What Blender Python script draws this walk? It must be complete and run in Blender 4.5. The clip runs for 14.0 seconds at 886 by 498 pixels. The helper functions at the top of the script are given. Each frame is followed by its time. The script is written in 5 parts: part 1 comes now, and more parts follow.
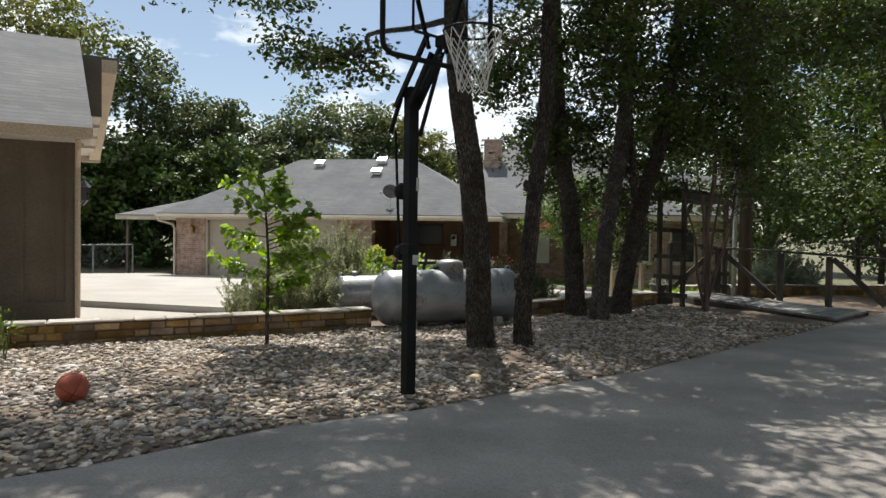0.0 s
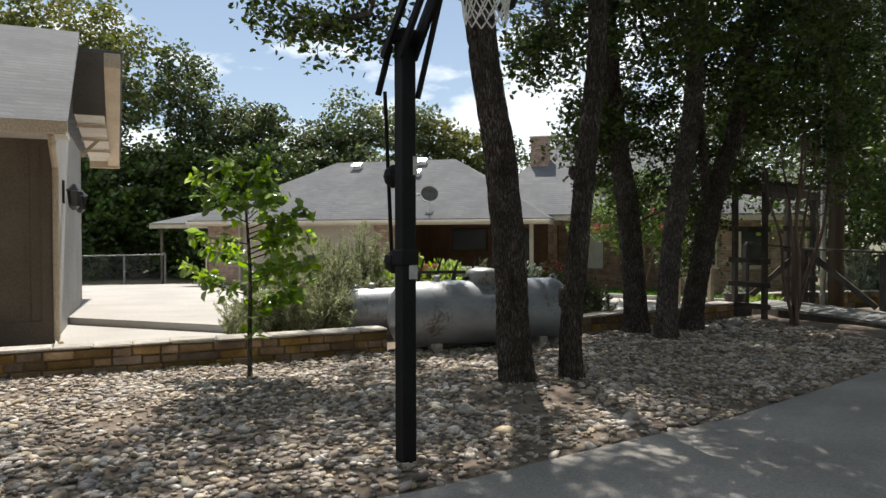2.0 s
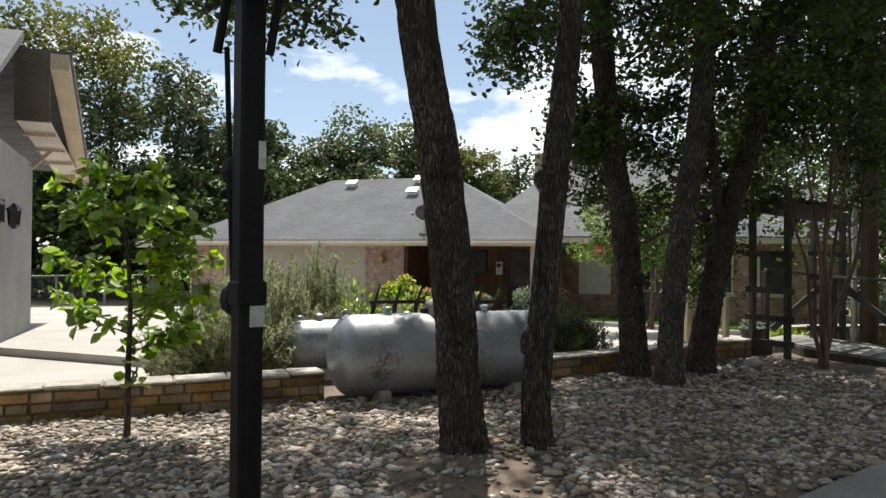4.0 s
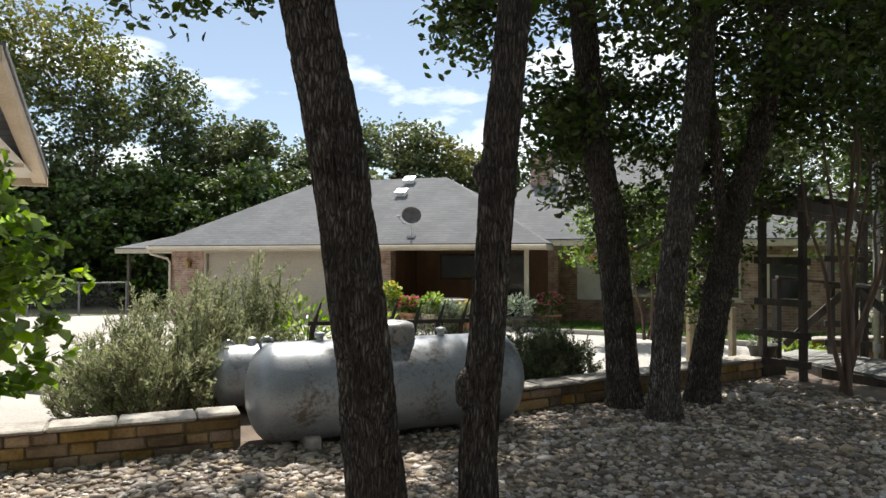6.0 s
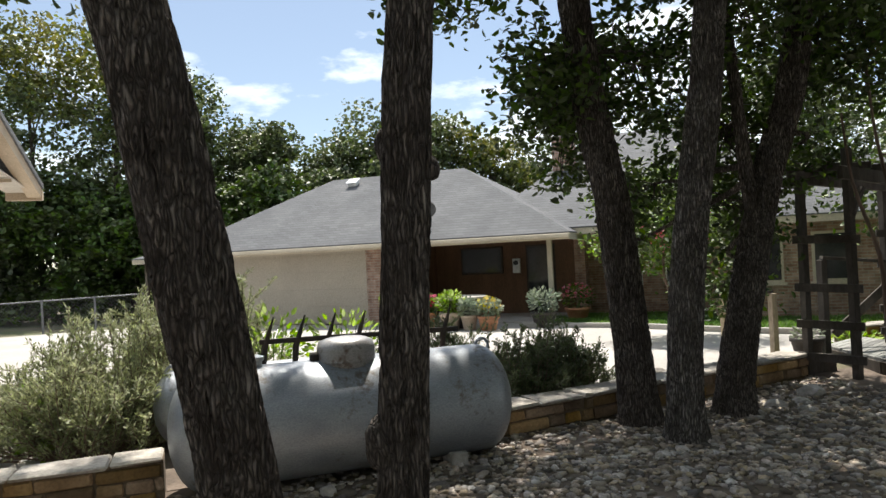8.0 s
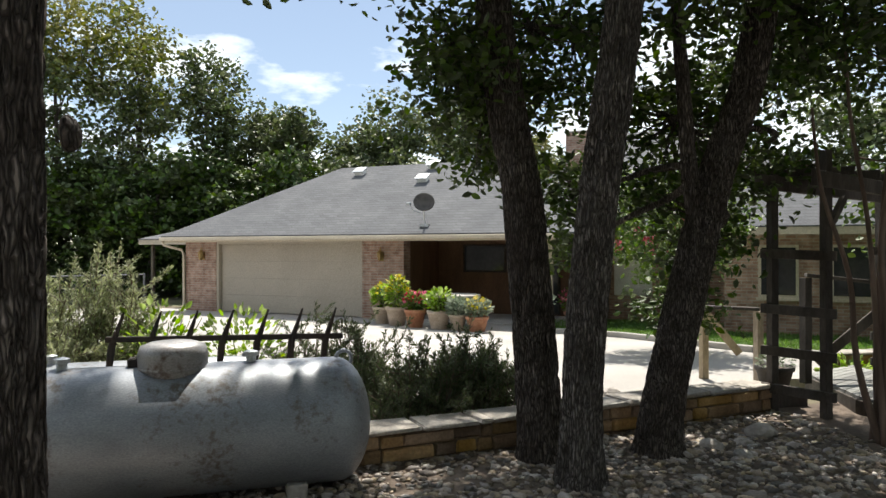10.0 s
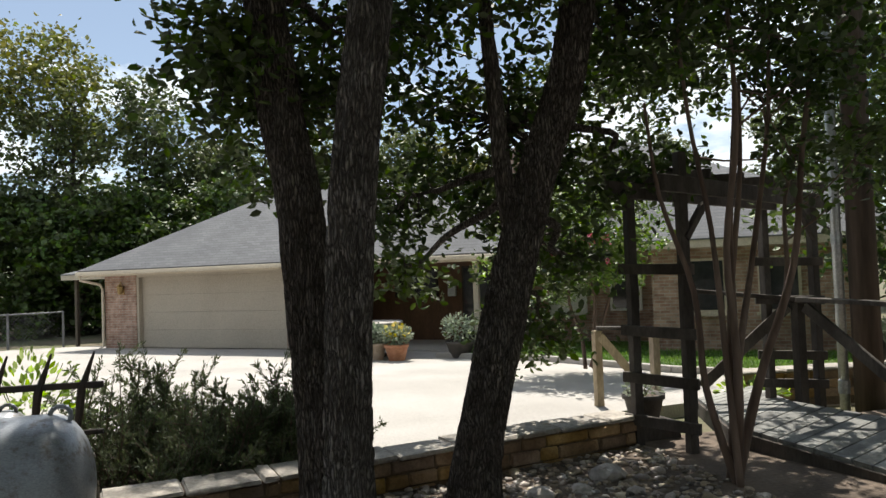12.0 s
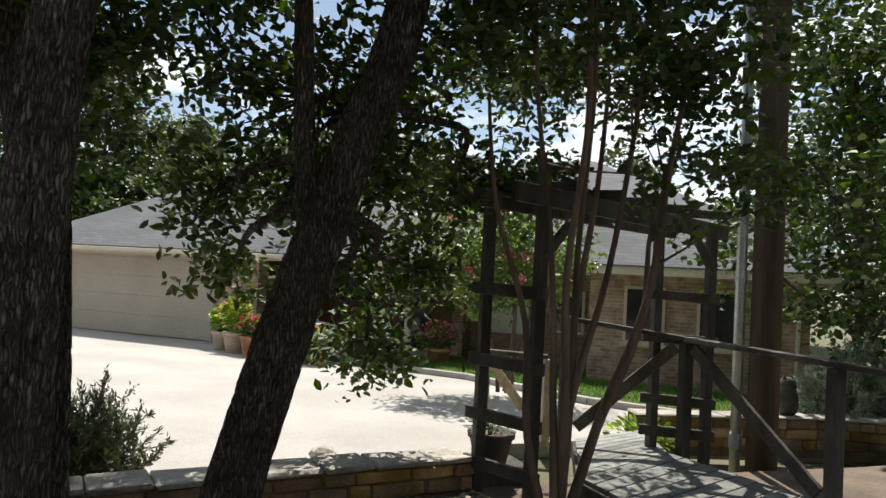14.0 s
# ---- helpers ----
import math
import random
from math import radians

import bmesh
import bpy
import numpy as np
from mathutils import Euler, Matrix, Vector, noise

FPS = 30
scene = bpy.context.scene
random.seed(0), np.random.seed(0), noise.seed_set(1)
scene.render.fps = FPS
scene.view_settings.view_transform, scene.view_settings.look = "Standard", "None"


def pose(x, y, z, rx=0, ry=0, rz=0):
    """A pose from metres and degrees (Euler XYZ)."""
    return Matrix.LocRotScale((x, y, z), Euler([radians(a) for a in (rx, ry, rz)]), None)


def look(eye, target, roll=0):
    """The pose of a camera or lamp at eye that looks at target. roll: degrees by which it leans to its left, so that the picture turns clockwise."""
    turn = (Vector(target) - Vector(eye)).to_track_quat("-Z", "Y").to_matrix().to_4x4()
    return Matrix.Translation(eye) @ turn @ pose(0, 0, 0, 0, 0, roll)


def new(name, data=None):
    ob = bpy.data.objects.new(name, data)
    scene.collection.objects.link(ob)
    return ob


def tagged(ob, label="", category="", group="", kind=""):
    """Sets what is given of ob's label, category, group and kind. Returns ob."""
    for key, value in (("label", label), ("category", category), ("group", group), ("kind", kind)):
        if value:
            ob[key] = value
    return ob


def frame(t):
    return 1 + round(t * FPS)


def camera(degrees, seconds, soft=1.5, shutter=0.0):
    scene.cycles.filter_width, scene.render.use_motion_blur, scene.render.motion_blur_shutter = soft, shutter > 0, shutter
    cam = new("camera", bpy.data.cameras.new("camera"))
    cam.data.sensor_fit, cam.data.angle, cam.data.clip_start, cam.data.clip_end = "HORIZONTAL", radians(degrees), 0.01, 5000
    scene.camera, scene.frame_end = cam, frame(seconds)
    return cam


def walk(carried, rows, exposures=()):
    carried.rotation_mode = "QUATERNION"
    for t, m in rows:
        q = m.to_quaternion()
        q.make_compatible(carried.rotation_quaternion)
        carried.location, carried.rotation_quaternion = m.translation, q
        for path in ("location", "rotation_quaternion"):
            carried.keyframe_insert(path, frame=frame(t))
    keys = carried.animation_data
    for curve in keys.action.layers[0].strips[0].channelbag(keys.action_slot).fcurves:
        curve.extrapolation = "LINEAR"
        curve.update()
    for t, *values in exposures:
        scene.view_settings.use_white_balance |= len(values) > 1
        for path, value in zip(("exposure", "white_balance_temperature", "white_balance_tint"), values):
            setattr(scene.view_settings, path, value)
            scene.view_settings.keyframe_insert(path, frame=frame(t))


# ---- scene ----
cam = camera(64.1, 14.0)
PATH = [
    (0, (0.057, 0.041, 1.417), (1.023, 1.791, 1.366), 0.8),
    (0.5, (0.327, 0.437, 1.392), (1.206, 2.233, 1.358), 0.7),
    (1, (0.611, 0.809, 1.357), (1.442, 2.628, 1.339), -0.1),
    (1.5, (0.857, 1.07, 1.362), (1.673, 2.896, 1.385), 1.2),
    (2, (1.123, 1.449, 1.385), (1.959, 3.265, 1.349), -0.1),
    (4.5, (2.57, 2.736, 1.42), (3.358, 4.574, 1.451), 0.4),
    (5, (2.838, 2.983, 1.474), (3.654, 4.809, 1.485), -0.8),
    (5.5, (3.055, 3.212, 1.513), (3.835, 5.054, 1.534), 0.9),
    (6, (3.228, 3.41, 1.513), (4.006, 5.252, 1.541), 0.0),
    (6.5, (3.452, 3.613, 1.53), (4.117, 5.497, 1.629), -0.6),
    (7, (3.64, 3.786, 1.515), (4.26, 5.687, 1.559), -1.2),
    (7.5, (3.857, 3.987, 1.536), (4.546, 5.865, 1.554), -3.3),
    (10, (5.484, 4.515, 1.549), (6.049, 6.434, 1.548), -0.1),
    (10.5, (5.821, 4.588, 1.564), (6.373, 6.51, 1.583), -1.3),
    (11, (6.185, 4.656, 1.567), (6.68, 6.593, 1.643), -0.8),
    (11.5, (6.521, 4.764, 1.536), (7.067, 6.688, 1.576), 1.9),
    (12, (6.899, 4.841, 1.529), (7.532, 6.737, 1.594), -2.1),
    (12.5, (7.258, 4.914, 1.503), (7.919, 6.8, 1.572), 0.4),
    (13, (7.585, 5.026, 1.491), (8.285, 6.899, 1.546), 3.5),
    (13.5, (8.059, 4.98, 1.547), (8.737, 6.86, 1.621), -3.8),
    (14, (8.184, 5.197, 1.544), (8.856, 7.079, 1.629), 3.2),
]
walk(cam, [(t, look(eye, target, roll)) for t, eye, target, roll in PATH], exposures=[(0.0, 0.38), (2.2, 0.42), (4.3, 0.52), (7.0, 0.68), (10.5, 0.62), (12.5, 0.48), (14.0, 0.46)])

# world and sun
SUN_DIR = Vector((0.17, 0.50, 0.88)).normalized()
world = bpy.data.worlds.new("sky")
scene.world = world
world.use_nodes = True
wn, wl = world.node_tree.nodes, world.node_tree.links
wn.clear()
w_out = wn.new("ShaderNodeOutputWorld")
w_bg = wn.new("ShaderNodeBackground")
w_sky = wn.new("ShaderNodeTexSky")
w_sky.sky_type = "NISHITA"
w_sky.sun_disc = False
w_sky.sun_elevation = math.asin(SUN_DIR.z)
w_sky.sun_rotation = math.atan2(SUN_DIR.x, SUN_DIR.y)
w_sky.air_density, w_sky.dust_density, w_sky.ozone_density = 1.0, 0.15, 1.4
w_co = wn.new("ShaderNodeTexCoord")
w_map = wn.new("ShaderNodeMapping")
w_map.inputs["Scale"].default_value = (1.0, 1.0, 2.6)
w_map.inputs["Location"].default_value = (0.35, 0.1, 0.0)
w_noise = wn.new("ShaderNodeTexNoise")
w_noise.inputs["Scale"].default_value = 3.6
w_noise.inputs["Detail"].default_value = 7.0
w_noise.inputs["Roughness"].default_value = 0.55
w_ramp = wn.new("ShaderNodeValToRGB")
w_ramp.color_ramp.elements[0].color = (0.18, 0.18, 0.18, 1)
w_ramp.color_ramp.elements[0].position, w_ramp.color_ramp.elements[1].position = 0.495, 0.565
w_mix = wn.new("ShaderNodeMix")
w_mix.data_type = "RGBA"
w_mix.inputs["B"].default_value = (10.6, 11.4, 11.8, 1)
wl.new(w_co.outputs["Generated"], w_map.inputs["Vector"])
wl.new(w_map.outputs["Vector"], w_noise.inputs["Vector"])
wl.new(w_noise.outputs["Fac"], w_ramp.inputs["Fac"])
wl.new(w_ramp.outputs["Color"], w_mix.inputs["Factor"])
wl.new(w_sky.outputs["Color"], w_mix.inputs["A"])
wl.new(w_mix.outputs["Result"], w_bg.inputs["Color"])
wl.new(w_bg.outputs["Background"], w_out.inputs["Surface"])
w_bg.inputs["Strength"].default_value = 0.076
sun_data = bpy.data.lights.new("sun", "SUN")
sun_data.energy, sun_data.angle, sun_data.color = 5.0, radians(0.55), (1.0, 0.945, 0.85)
sun = new("sun", sun_data)
sun.matrix_world = look(SUN_DIR * 60, (0, 0, 0))

# ---- materials ----
def mat(name, a, b, scale=3.0, rough=0.8, bump=0.3, fine=40.0, metal=0.0, c=None, per_object=0.0, per_island=0.0,
        stretch=(1, 1, 1), trans=0.0, local=False, dist=0.01):
    """Two tones by large noise, a fine grain and relief on top; optional variation from piece to piece."""
    m = bpy.data.materials.new(name)
    m.use_nodes = True
    n, l = m.node_tree.nodes, m.node_tree.links
    bsdf = n["Principled BSDF"]
    if local:
        src = n.new("ShaderNodeTexCoord").outputs["Object"]
    else:
        src = n.new("ShaderNodeNewGeometry").outputs["Position"]
    mp = n.new("ShaderNodeMapping")
    mp.inputs["Scale"].default_value = stretch
    l.new(src, mp.inputs["Vector"])
    big = n.new("ShaderNodeTexNoise")
    big.inputs["Scale"].default_value, big.inputs["Detail"].default_value = scale, 5
    small = n.new("ShaderNodeTexNoise")
    small.inputs["Scale"].default_value, small.inputs["Detail"].default_value = fine, 4
    l.new(mp.outputs["Vector"], big.inputs["Vector"])
    l.new(mp.outputs["Vector"], small.inputs["Vector"])
    ramp = n.new("ShaderNodeValToRGB")
    ramp.color_ramp.elements[0].position, ramp.color_ramp.elements[1].position = 0.36, 0.64
    ramp.color_ramp.elements[0].color, ramp.color_ramp.elements[1].color = (*a, 1), (*b, 1)
    if c:
        e = ramp.color_ramp.elements.new(0.5)
        e.color = (*c, 1)
    l.new(big.outputs["Fac"], ramp.inputs["Fac"])
    col = ramp.outputs["Color"]
    grain = n.new("ShaderNodeMapRange")
    grain.inputs["From Min"].default_value, grain.inputs["From Max"].default_value = 0.3, 0.7
    grain.inputs["To Min"].default_value, grain.inputs["To Max"].default_value = 0.8, 1.2
    l.new(small.outputs["Fac"], grain.inputs["Value"])
    mul = n.new("ShaderNodeVectorMath")
    mul.operation = "SCALE"
    l.new(col, mul.inputs[0])
    l.new(grain.outputs["Result"], mul.inputs["Scale"])
    col = mul.outputs["Vector"]
    for amount, out in ((per_object, "object"), (per_island, "island")):
        if amount:
            if out == "object":
                rnd = n.new("ShaderNodeObjectInfo").outputs["Random"]
            else:
                rnd = n.new("ShaderNodeNewGeometry").outputs["Random Per Island"]
            hsv = n.new("ShaderNodeHueSaturation")
            mr = n.new("ShaderNodeMapRange")
            mr.inputs["To Min"].default_value, mr.inputs["To Max"].default_value = 1 - amount, 1 + amount
            l.new(rnd, mr.inputs["Value"])
            l.new(mr.outputs["Result"], hsv.inputs["Value"])
            hue = n.new("ShaderNodeMath")
            hue.operation = "MULTIPLY_ADD"
            hue.inputs[1].default_value, hue.inputs[2].default_value = 0.05 * amount, 0.5 - 0.025 * amount
            wrap = n.new("ShaderNodeMath")
            wrap.operation = "MULTIPLY"
            wrap.inputs[1].default_value = 7.31
            frac = n.new("ShaderNodeMath")
            frac.operation = "FRACT"
            l.new(rnd, wrap.inputs[0])
            l.new(wrap.outputs[0], frac.inputs[0])
            l.new(frac.outputs[0], hue.inputs[0])
            l.new(hue.outputs[0], hsv.inputs["Hue"])
            sat = n.new("ShaderNodeMapRange")
            sat.inputs["To Min"].default_value, sat.inputs["To Max"].default_value = 1 - amount * 0.7, 1 + amount * 0.7
            l.new(frac.outputs[0], sat.inputs["Value"])
            l.new(sat.outputs["Result"], hsv.inputs["Saturation"])
            l.new(col, hsv.inputs["Color"])
            col = hsv.outputs["Color"]
    l.new(col, bsdf.inputs["Base Color"])
    bsdf.inputs["Roughness"].default_value = rough
    bsdf.inputs["Metallic"].default_value = metal
    if bump:
        bp = n.new("ShaderNodeBump")
        bp.inputs["Strength"].default_value, bp.inputs["Distance"].default_value = bump, dist
        l.new(small.outputs["Fac"], bp.inputs["Height"])
        l.new(bp.outputs["Normal"], bsdf.inputs["Normal"])
    if trans:
        tr = n.new("ShaderNodeBsdfTranslucent")
        bright = n.new("ShaderNodeHueSaturation")
        bright.inputs["Hue"].default_value, bright.inputs["Value"].default_value = 0.485, 1.9
        l.new(col, bright.inputs["Color"])
        l.new(bright.outputs["Color"], tr.inputs["Color"])
        mx = n.new("ShaderNodeMixShader")
        mx.inputs["Fac"].default_value = trans
        l.new(bsdf.outputs["BSDF"], mx.inputs[1])
        l.new(tr.outputs["BSDF"], mx.inputs[2])
        l.new(mx.outputs["Shader"], n["Material Output"].inputs["Surface"])
    return m


def brick_mat(name, tones, mortar, bw=0.22, bh=0.072, scale=1.0):
    m = mat(name, tones[0], tones[1], 2.0, 0.85, 0.0)
    n, l = m.node_tree.nodes, m.node_tree.links
    bsdf = n["Principled BSDF"]
    co = n.new("ShaderNodeTexCoord")
    sep = n.new("ShaderNodeSeparateXYZ")
    add = n.new("ShaderNodeMath")
    comb = n.new("ShaderNodeCombineXYZ")
    l.new(co.outputs["Object"], sep.inputs["Vector"])
    l.new(sep.outputs["X"], add.inputs[0])
    l.new(sep.outputs["Y"], add.inputs[1])
    l.new(add.outputs[0], comb.inputs["X"])
    l.new(sep.outputs["Z"], comb.inputs["Y"])
    br = n.new("ShaderNodeTexBrick")
    br.inputs["Scale"].default_value = scale
    br.inputs["Brick Width"].default_value, br.inputs["Row Height"].default_value = bw, bh
    br.inputs["Mortar Size"].default_value, br.inputs["Bias"].default_value = 0.008, 0.0
    br.inputs["Color1"].default_value, br.inputs["Color2"].default_value = (*tones[0], 1), (*tones[1], 1)
    br.inputs["Mortar"].default_value = (*mortar, 1)
    l.new(comb.outputs["Vector"], br.inputs["Vector"])
    mx = n.new("ShaderNodeMix")
    mx.data_type, mx.blend_type = "RGBA", "MULTIPLY"
    mx.inputs["Factor"].default_value = 0.7
    ns = n.new("ShaderNodeTexNoise")
    ns.inputs["Scale"].default_value, ns.inputs["Detail"].default_value = 5.0, 6
    rp = n.new("ShaderNodeValToRGB")
    rp.color_ramp.elements[0].position, rp.color_ramp.elements[1].position = 0.3, 0.62
    rp.color_ramp.elements[0].color, rp.color_ramp.elements[1].color = (0.35, 0.3, 0.28, 1), (1, 1, 1, 1)
    l.new(co.outputs["Object"], ns.inputs["Vector"])
    l.new(ns.outputs["Fac"], rp.inputs["Fac"])
    l.new(br.outputs["Color"], mx.inputs["A"])
    l.new(rp.outputs["Color"], mx.inputs["B"])
    l.new(mx.outputs["Result"], bsdf.inputs["Base Color"])
    bp = n.new("ShaderNodeBump")
    bp.inputs["Strength"].default_value, bp.inputs["Distance"].default_value, bp.invert = 0.7, 0.012, True
    l.new(br.outputs["Fac"], bp.inputs["Height"])
    l.new(bp.outputs["Normal"], bsdf.inputs["Normal"])
    return m


def glass_mat(name, tint=(0.9, 0.95, 0.95), rough=0.02):
    m = bpy.data.materials.new(name)
    m.use_nodes = True
    b = m.node_tree.nodes["Principled BSDF"]
    b.inputs["Base Color"].default_value = (*tint, 1)
    b.inputs["Roughness"].default_value = rough
    b.inputs["Transmission Weight"].default_value = 1.0
    b.inputs["IOR"].default_value = 1.15
    return m


def shingle_mat(name, a, b):
    m = mat(name, a, b, 0.8, 0.92, 0.5, 60.0, local=True)
    n, l = m.node_tree.nodes, m.node_tree.links
    bsdf = n["Principled BSDF"]
    old = bsdf.inputs["Base Color"].links[0].from_socket
    co = n.new("ShaderNodeTexCoord")
    sep = n.new("ShaderNodeSeparateXYZ")
    add = n.new("ShaderNodeMath")
    comb = n.new("ShaderNodeCombineXYZ")
    l.new(co.outputs["Object"], sep.inputs["Vector"])
    l.new(sep.outputs["X"], add.inputs[0])
    l.new(sep.outputs["Y"], add.inputs[1])
    l.new(add.outputs[0], comb.inputs["X"])
    l.new(sep.outputs["Z"], comb.inputs["Y"])
    br = n.new("ShaderNodeTexBrick")
    br.inputs["Brick Width"].default_value, br.inputs["Row Height"].default_value = 0.28, 0.075
    br.inputs["Mortar Size"].default_value = 0.006
    br.inputs["Scale"].default_value = 1.0
    br.inputs["Color1"].default_value, br.inputs["Color2"].default_value = (1, 1, 1, 1), (0.8, 0.8, 0.8, 1)
    br.inputs["Mortar"].default_value = (0.62, 0.62, 0.62, 1)
    l.new(comb.outputs["Vector"], br.inputs["Vector"])
    mx = n.new("ShaderNodeMix")
    mx.data_type, mx.blend_type = "RGBA", "MULTIPLY"
    mx.inputs["Factor"].default_value = 1.0
    l.new(old, mx.inputs["A"])
    l.new(br.outputs["Color"], mx.inputs["B"])
    l.new(mx.outputs["Result"], bsdf.inputs["Base Color"])
    return m


M_CONCRETE = mat("pale_concrete", (0.37, 0.347, 0.32), (0.44, 0.417, 0.39), 0.7, 0.9, 0.15, 60)
M_ROAD = mat("road_concrete", (0.215, 0.2, 0.185), (0.295, 0.275, 0.255), 1.3, 0.93, 0.3, 70, c=(0.25, 0.232, 0.215))
M_SOIL = mat("bare_soil", (0.10, 0.075, 0.056), (0.19, 0.145, 0.11), 2.2, 0.95, 0.6, 35)
M_EARTH = mat("earth", (0.15, 0.12, 0.08), (0.10, 0.12, 0.05), 0.5, 0.95, 0.5, 12)
M_PEBBLE = mat("river_pebbles", (0.25, 0.205, 0.168), (0.43, 0.39, 0.35), 6.0, 0.75, 0.2, 90, per_island=0.65, c=(0.33, 0.27, 0.215))
M_LAWN = mat("lawn_soil", (0.05, 0.09, 0.02), (0.09, 0.14, 0.03), 3.0, 0.95, 0.5, 60)
M_GRASS = mat("grass_blades", (0.07, 0.16, 0.03), (0.13, 0.23, 0.04), 2.0, 0.7, 0, 30, per_island=0.3, trans=0.3)
M_STONE = mat("sandstone", (0.20, 0.125, 0.065), (0.36, 0.25, 0.15), 4.0, 0.88, 0.5, 45, per_object=0.45, c=(0.27, 0.175, 0.095))
M_CAP = mat("pale_cap_stone", (0.31, 0.28, 0.245), (0.44, 0.405, 0.36), 5.0, 0.9, 0.5, 40, per_object=0.15)
M_MORTAR = mat("mortar", (0.12, 0.085, 0.055), (0.2, 0.15, 0.1), 6.0, 0.95, 0.4, 60)
def bark_mat(name, crack, dark, pale):
    """Long plates parted by dark furrows."""
    m = mat(name, dark, pale, 5.0, 0.95, 0.0, 30)
    n, l = m.node_tree.nodes, m.node_tree.links
    bsdf = n["Principled BSDF"]
    old = bsdf.inputs["Base Color"].links[0].from_socket
    geo = n.new("ShaderNodeNewGeometry")
    warp = n.new("ShaderNodeTexNoise")
    warp.inputs["Scale"].default_value = 9.0
    wm = n.new("ShaderNodeVectorMath")
    wm.operation = "MULTIPLY_ADD"
    wm.inputs[1].default_value = (0.035, 0.035, 0.16)
    l.new(geo.outputs["Position"], warp.inputs["Vector"])
    l.new(warp.outputs["Color"], wm.inputs[0])
    l.new(geo.outputs["Position"], wm.inputs[2])
    mp = n.new("ShaderNodeMapping")
    mp.inputs["Scale"].default_value = (62, 62, 8.5)
    l.new(wm.outputs["Vector"], mp.inputs["Vector"])
    vo = n.new("ShaderNodeTexVoronoi")
    vo.feature = "DISTANCE_TO_EDGE"
    vo.inputs["Scale"].default_value = 1.0
    l.new(mp.outputs["Vector"], vo.inputs["Vector"])
    streak = n.new("ShaderNodeTexNoise")
    streak.inputs["Scale"].default_value, streak.inputs["Detail"].default_value, streak.inputs["Roughness"].default_value = 0.9, 6, 0.7
    l.new(mp.outputs["Vector"], streak.inputs["Vector"])
    mixed = n.new("ShaderNodeMath")
    mixed.operation = "MULTIPLY_ADD"
    mixed.inputs[1].default_value = 1.25
    half = n.new("ShaderNodeMath")
    half.operation = "MULTIPLY"
    half.inputs[1].default_value = 0.35
    l.new(streak.outputs["Fac"], half.inputs[0])
    l.new(vo.outputs["Distance"], mixed.inputs[0])
    l.new(half.outputs[0], mixed.inputs[2])
    ramp = n.new("ShaderNodeValToRGB")
    ramp.color_ramp.elements[0].position, ramp.color_ramp.elements[1].position = 0.15, 0.58
    l.new(mixed.outputs[0], ramp.inputs["Fac"])
    mx = n.new("ShaderNodeMix")
    mx.data_type = "RGBA"
    mx.inputs["A"].default_value = (*crack, 1)
    l.new(ramp.outputs["Color"], mx.inputs["Factor"])
    l.new(old, mx.inputs["B"])
    l.new(mx.outputs["Result"], bsdf.inputs["Base Color"])
    bp = n.new("ShaderNodeBump")
    bp.inputs["Strength"].default_value, bp.inputs["Distance"].default_value = 0.9, 0.03
    l.new(ramp.outputs["Color"], bp.inputs["Height"])
    l.new(bp.outputs["Normal"], bsdf.inputs["Normal"])
    return m


M_BARK = bark_mat("oak_bark", (0.034, 0.025, 0.02), (0.15, 0.118, 0.1), (0.285, 0.24, 0.21))
# paler copy of the oak bark: light on one trunk put into its colour
M_BARK_LIT = bark_mat("pale_oak_bark", (0.05, 0.04, 0.034), (0.22, 0.19, 0.17), (0.38, 0.34, 0.315))
M_BARK_RED = mat("peeling_brown_bark", (0.10, 0.062, 0.045), (0.20, 0.14, 0.11), 8.0, 0.8, 0.6, 30, stretch=(1, 1, 0.15))
M_LEAF_OAK = mat("oak_leaves", (0.042, 0.078, 0.014), (0.082, 0.125, 0.023), 1.2, 0.6, 0, 8, per_island=0.5, trans=0.16)
M_LEAF_SAP = mat("sapling_leaves", (0.11, 0.20, 0.025), (0.19, 0.29, 0.04), 2.0, 0.3, 0, 8, per_island=0.4, trans=0.5)
M_LEAF_FAR = mat("woodland_leaves", (0.056, 0.082, 0.027), (0.118, 0.148, 0.056), 0.35, 0.5, 0, 3, per_island=0.4, trans=0.22)
M_LEAF_YEL = mat("yellowing_leaves", (0.14, 0.14, 0.025), (0.10, 0.13, 0.03), 0.5, 0.55, 0, 3, per_island=0.35, trans=0.25)
M_LEAF_CRAPE = mat("crape_leaves", (0.06, 0.12, 0.02), (0.12, 0.19, 0.03), 1.5, 0.45, 0, 6, per_island=0.4, trans=0.35)
M_PINK = mat("pink_blossom", (0.55, 0.10, 0.16), (0.72, 0.22, 0.28), 6, 0.6, 0, 20, per_island=0.3, trans=0.3)
M_ROSEMARY = mat("rosemary_needles", (0.18, 0.21, 0.105), (0.32, 0.345, 0.195), 2.2, 0.6, 0, 20, per_island=0.4, trans=0.3)
# darker copy of the rosemary: tree shade is put into its colour
M_ROSEMARY_SHADED = mat("deep_green_rosemary", (0.065, 0.09, 0.038), (0.125, 0.15, 0.072), 2.2, 0.6, 0, 20, per_island=0.4, trans=0.2)
M_SAGE = mat("grey_sage_leaves", (0.20, 0.25, 0.18), (0.30, 0.34, 0.25), 2.2, 0.7, 0, 20, per_island=0.3, trans=0.2)
M_YELLOW_FL = mat("yellow_flowers", (0.55, 0.42, 0.03), (0.42, 0.45, 0.06), 6, 0.6, 0, 20, per_island=0.3, trans=0.3)
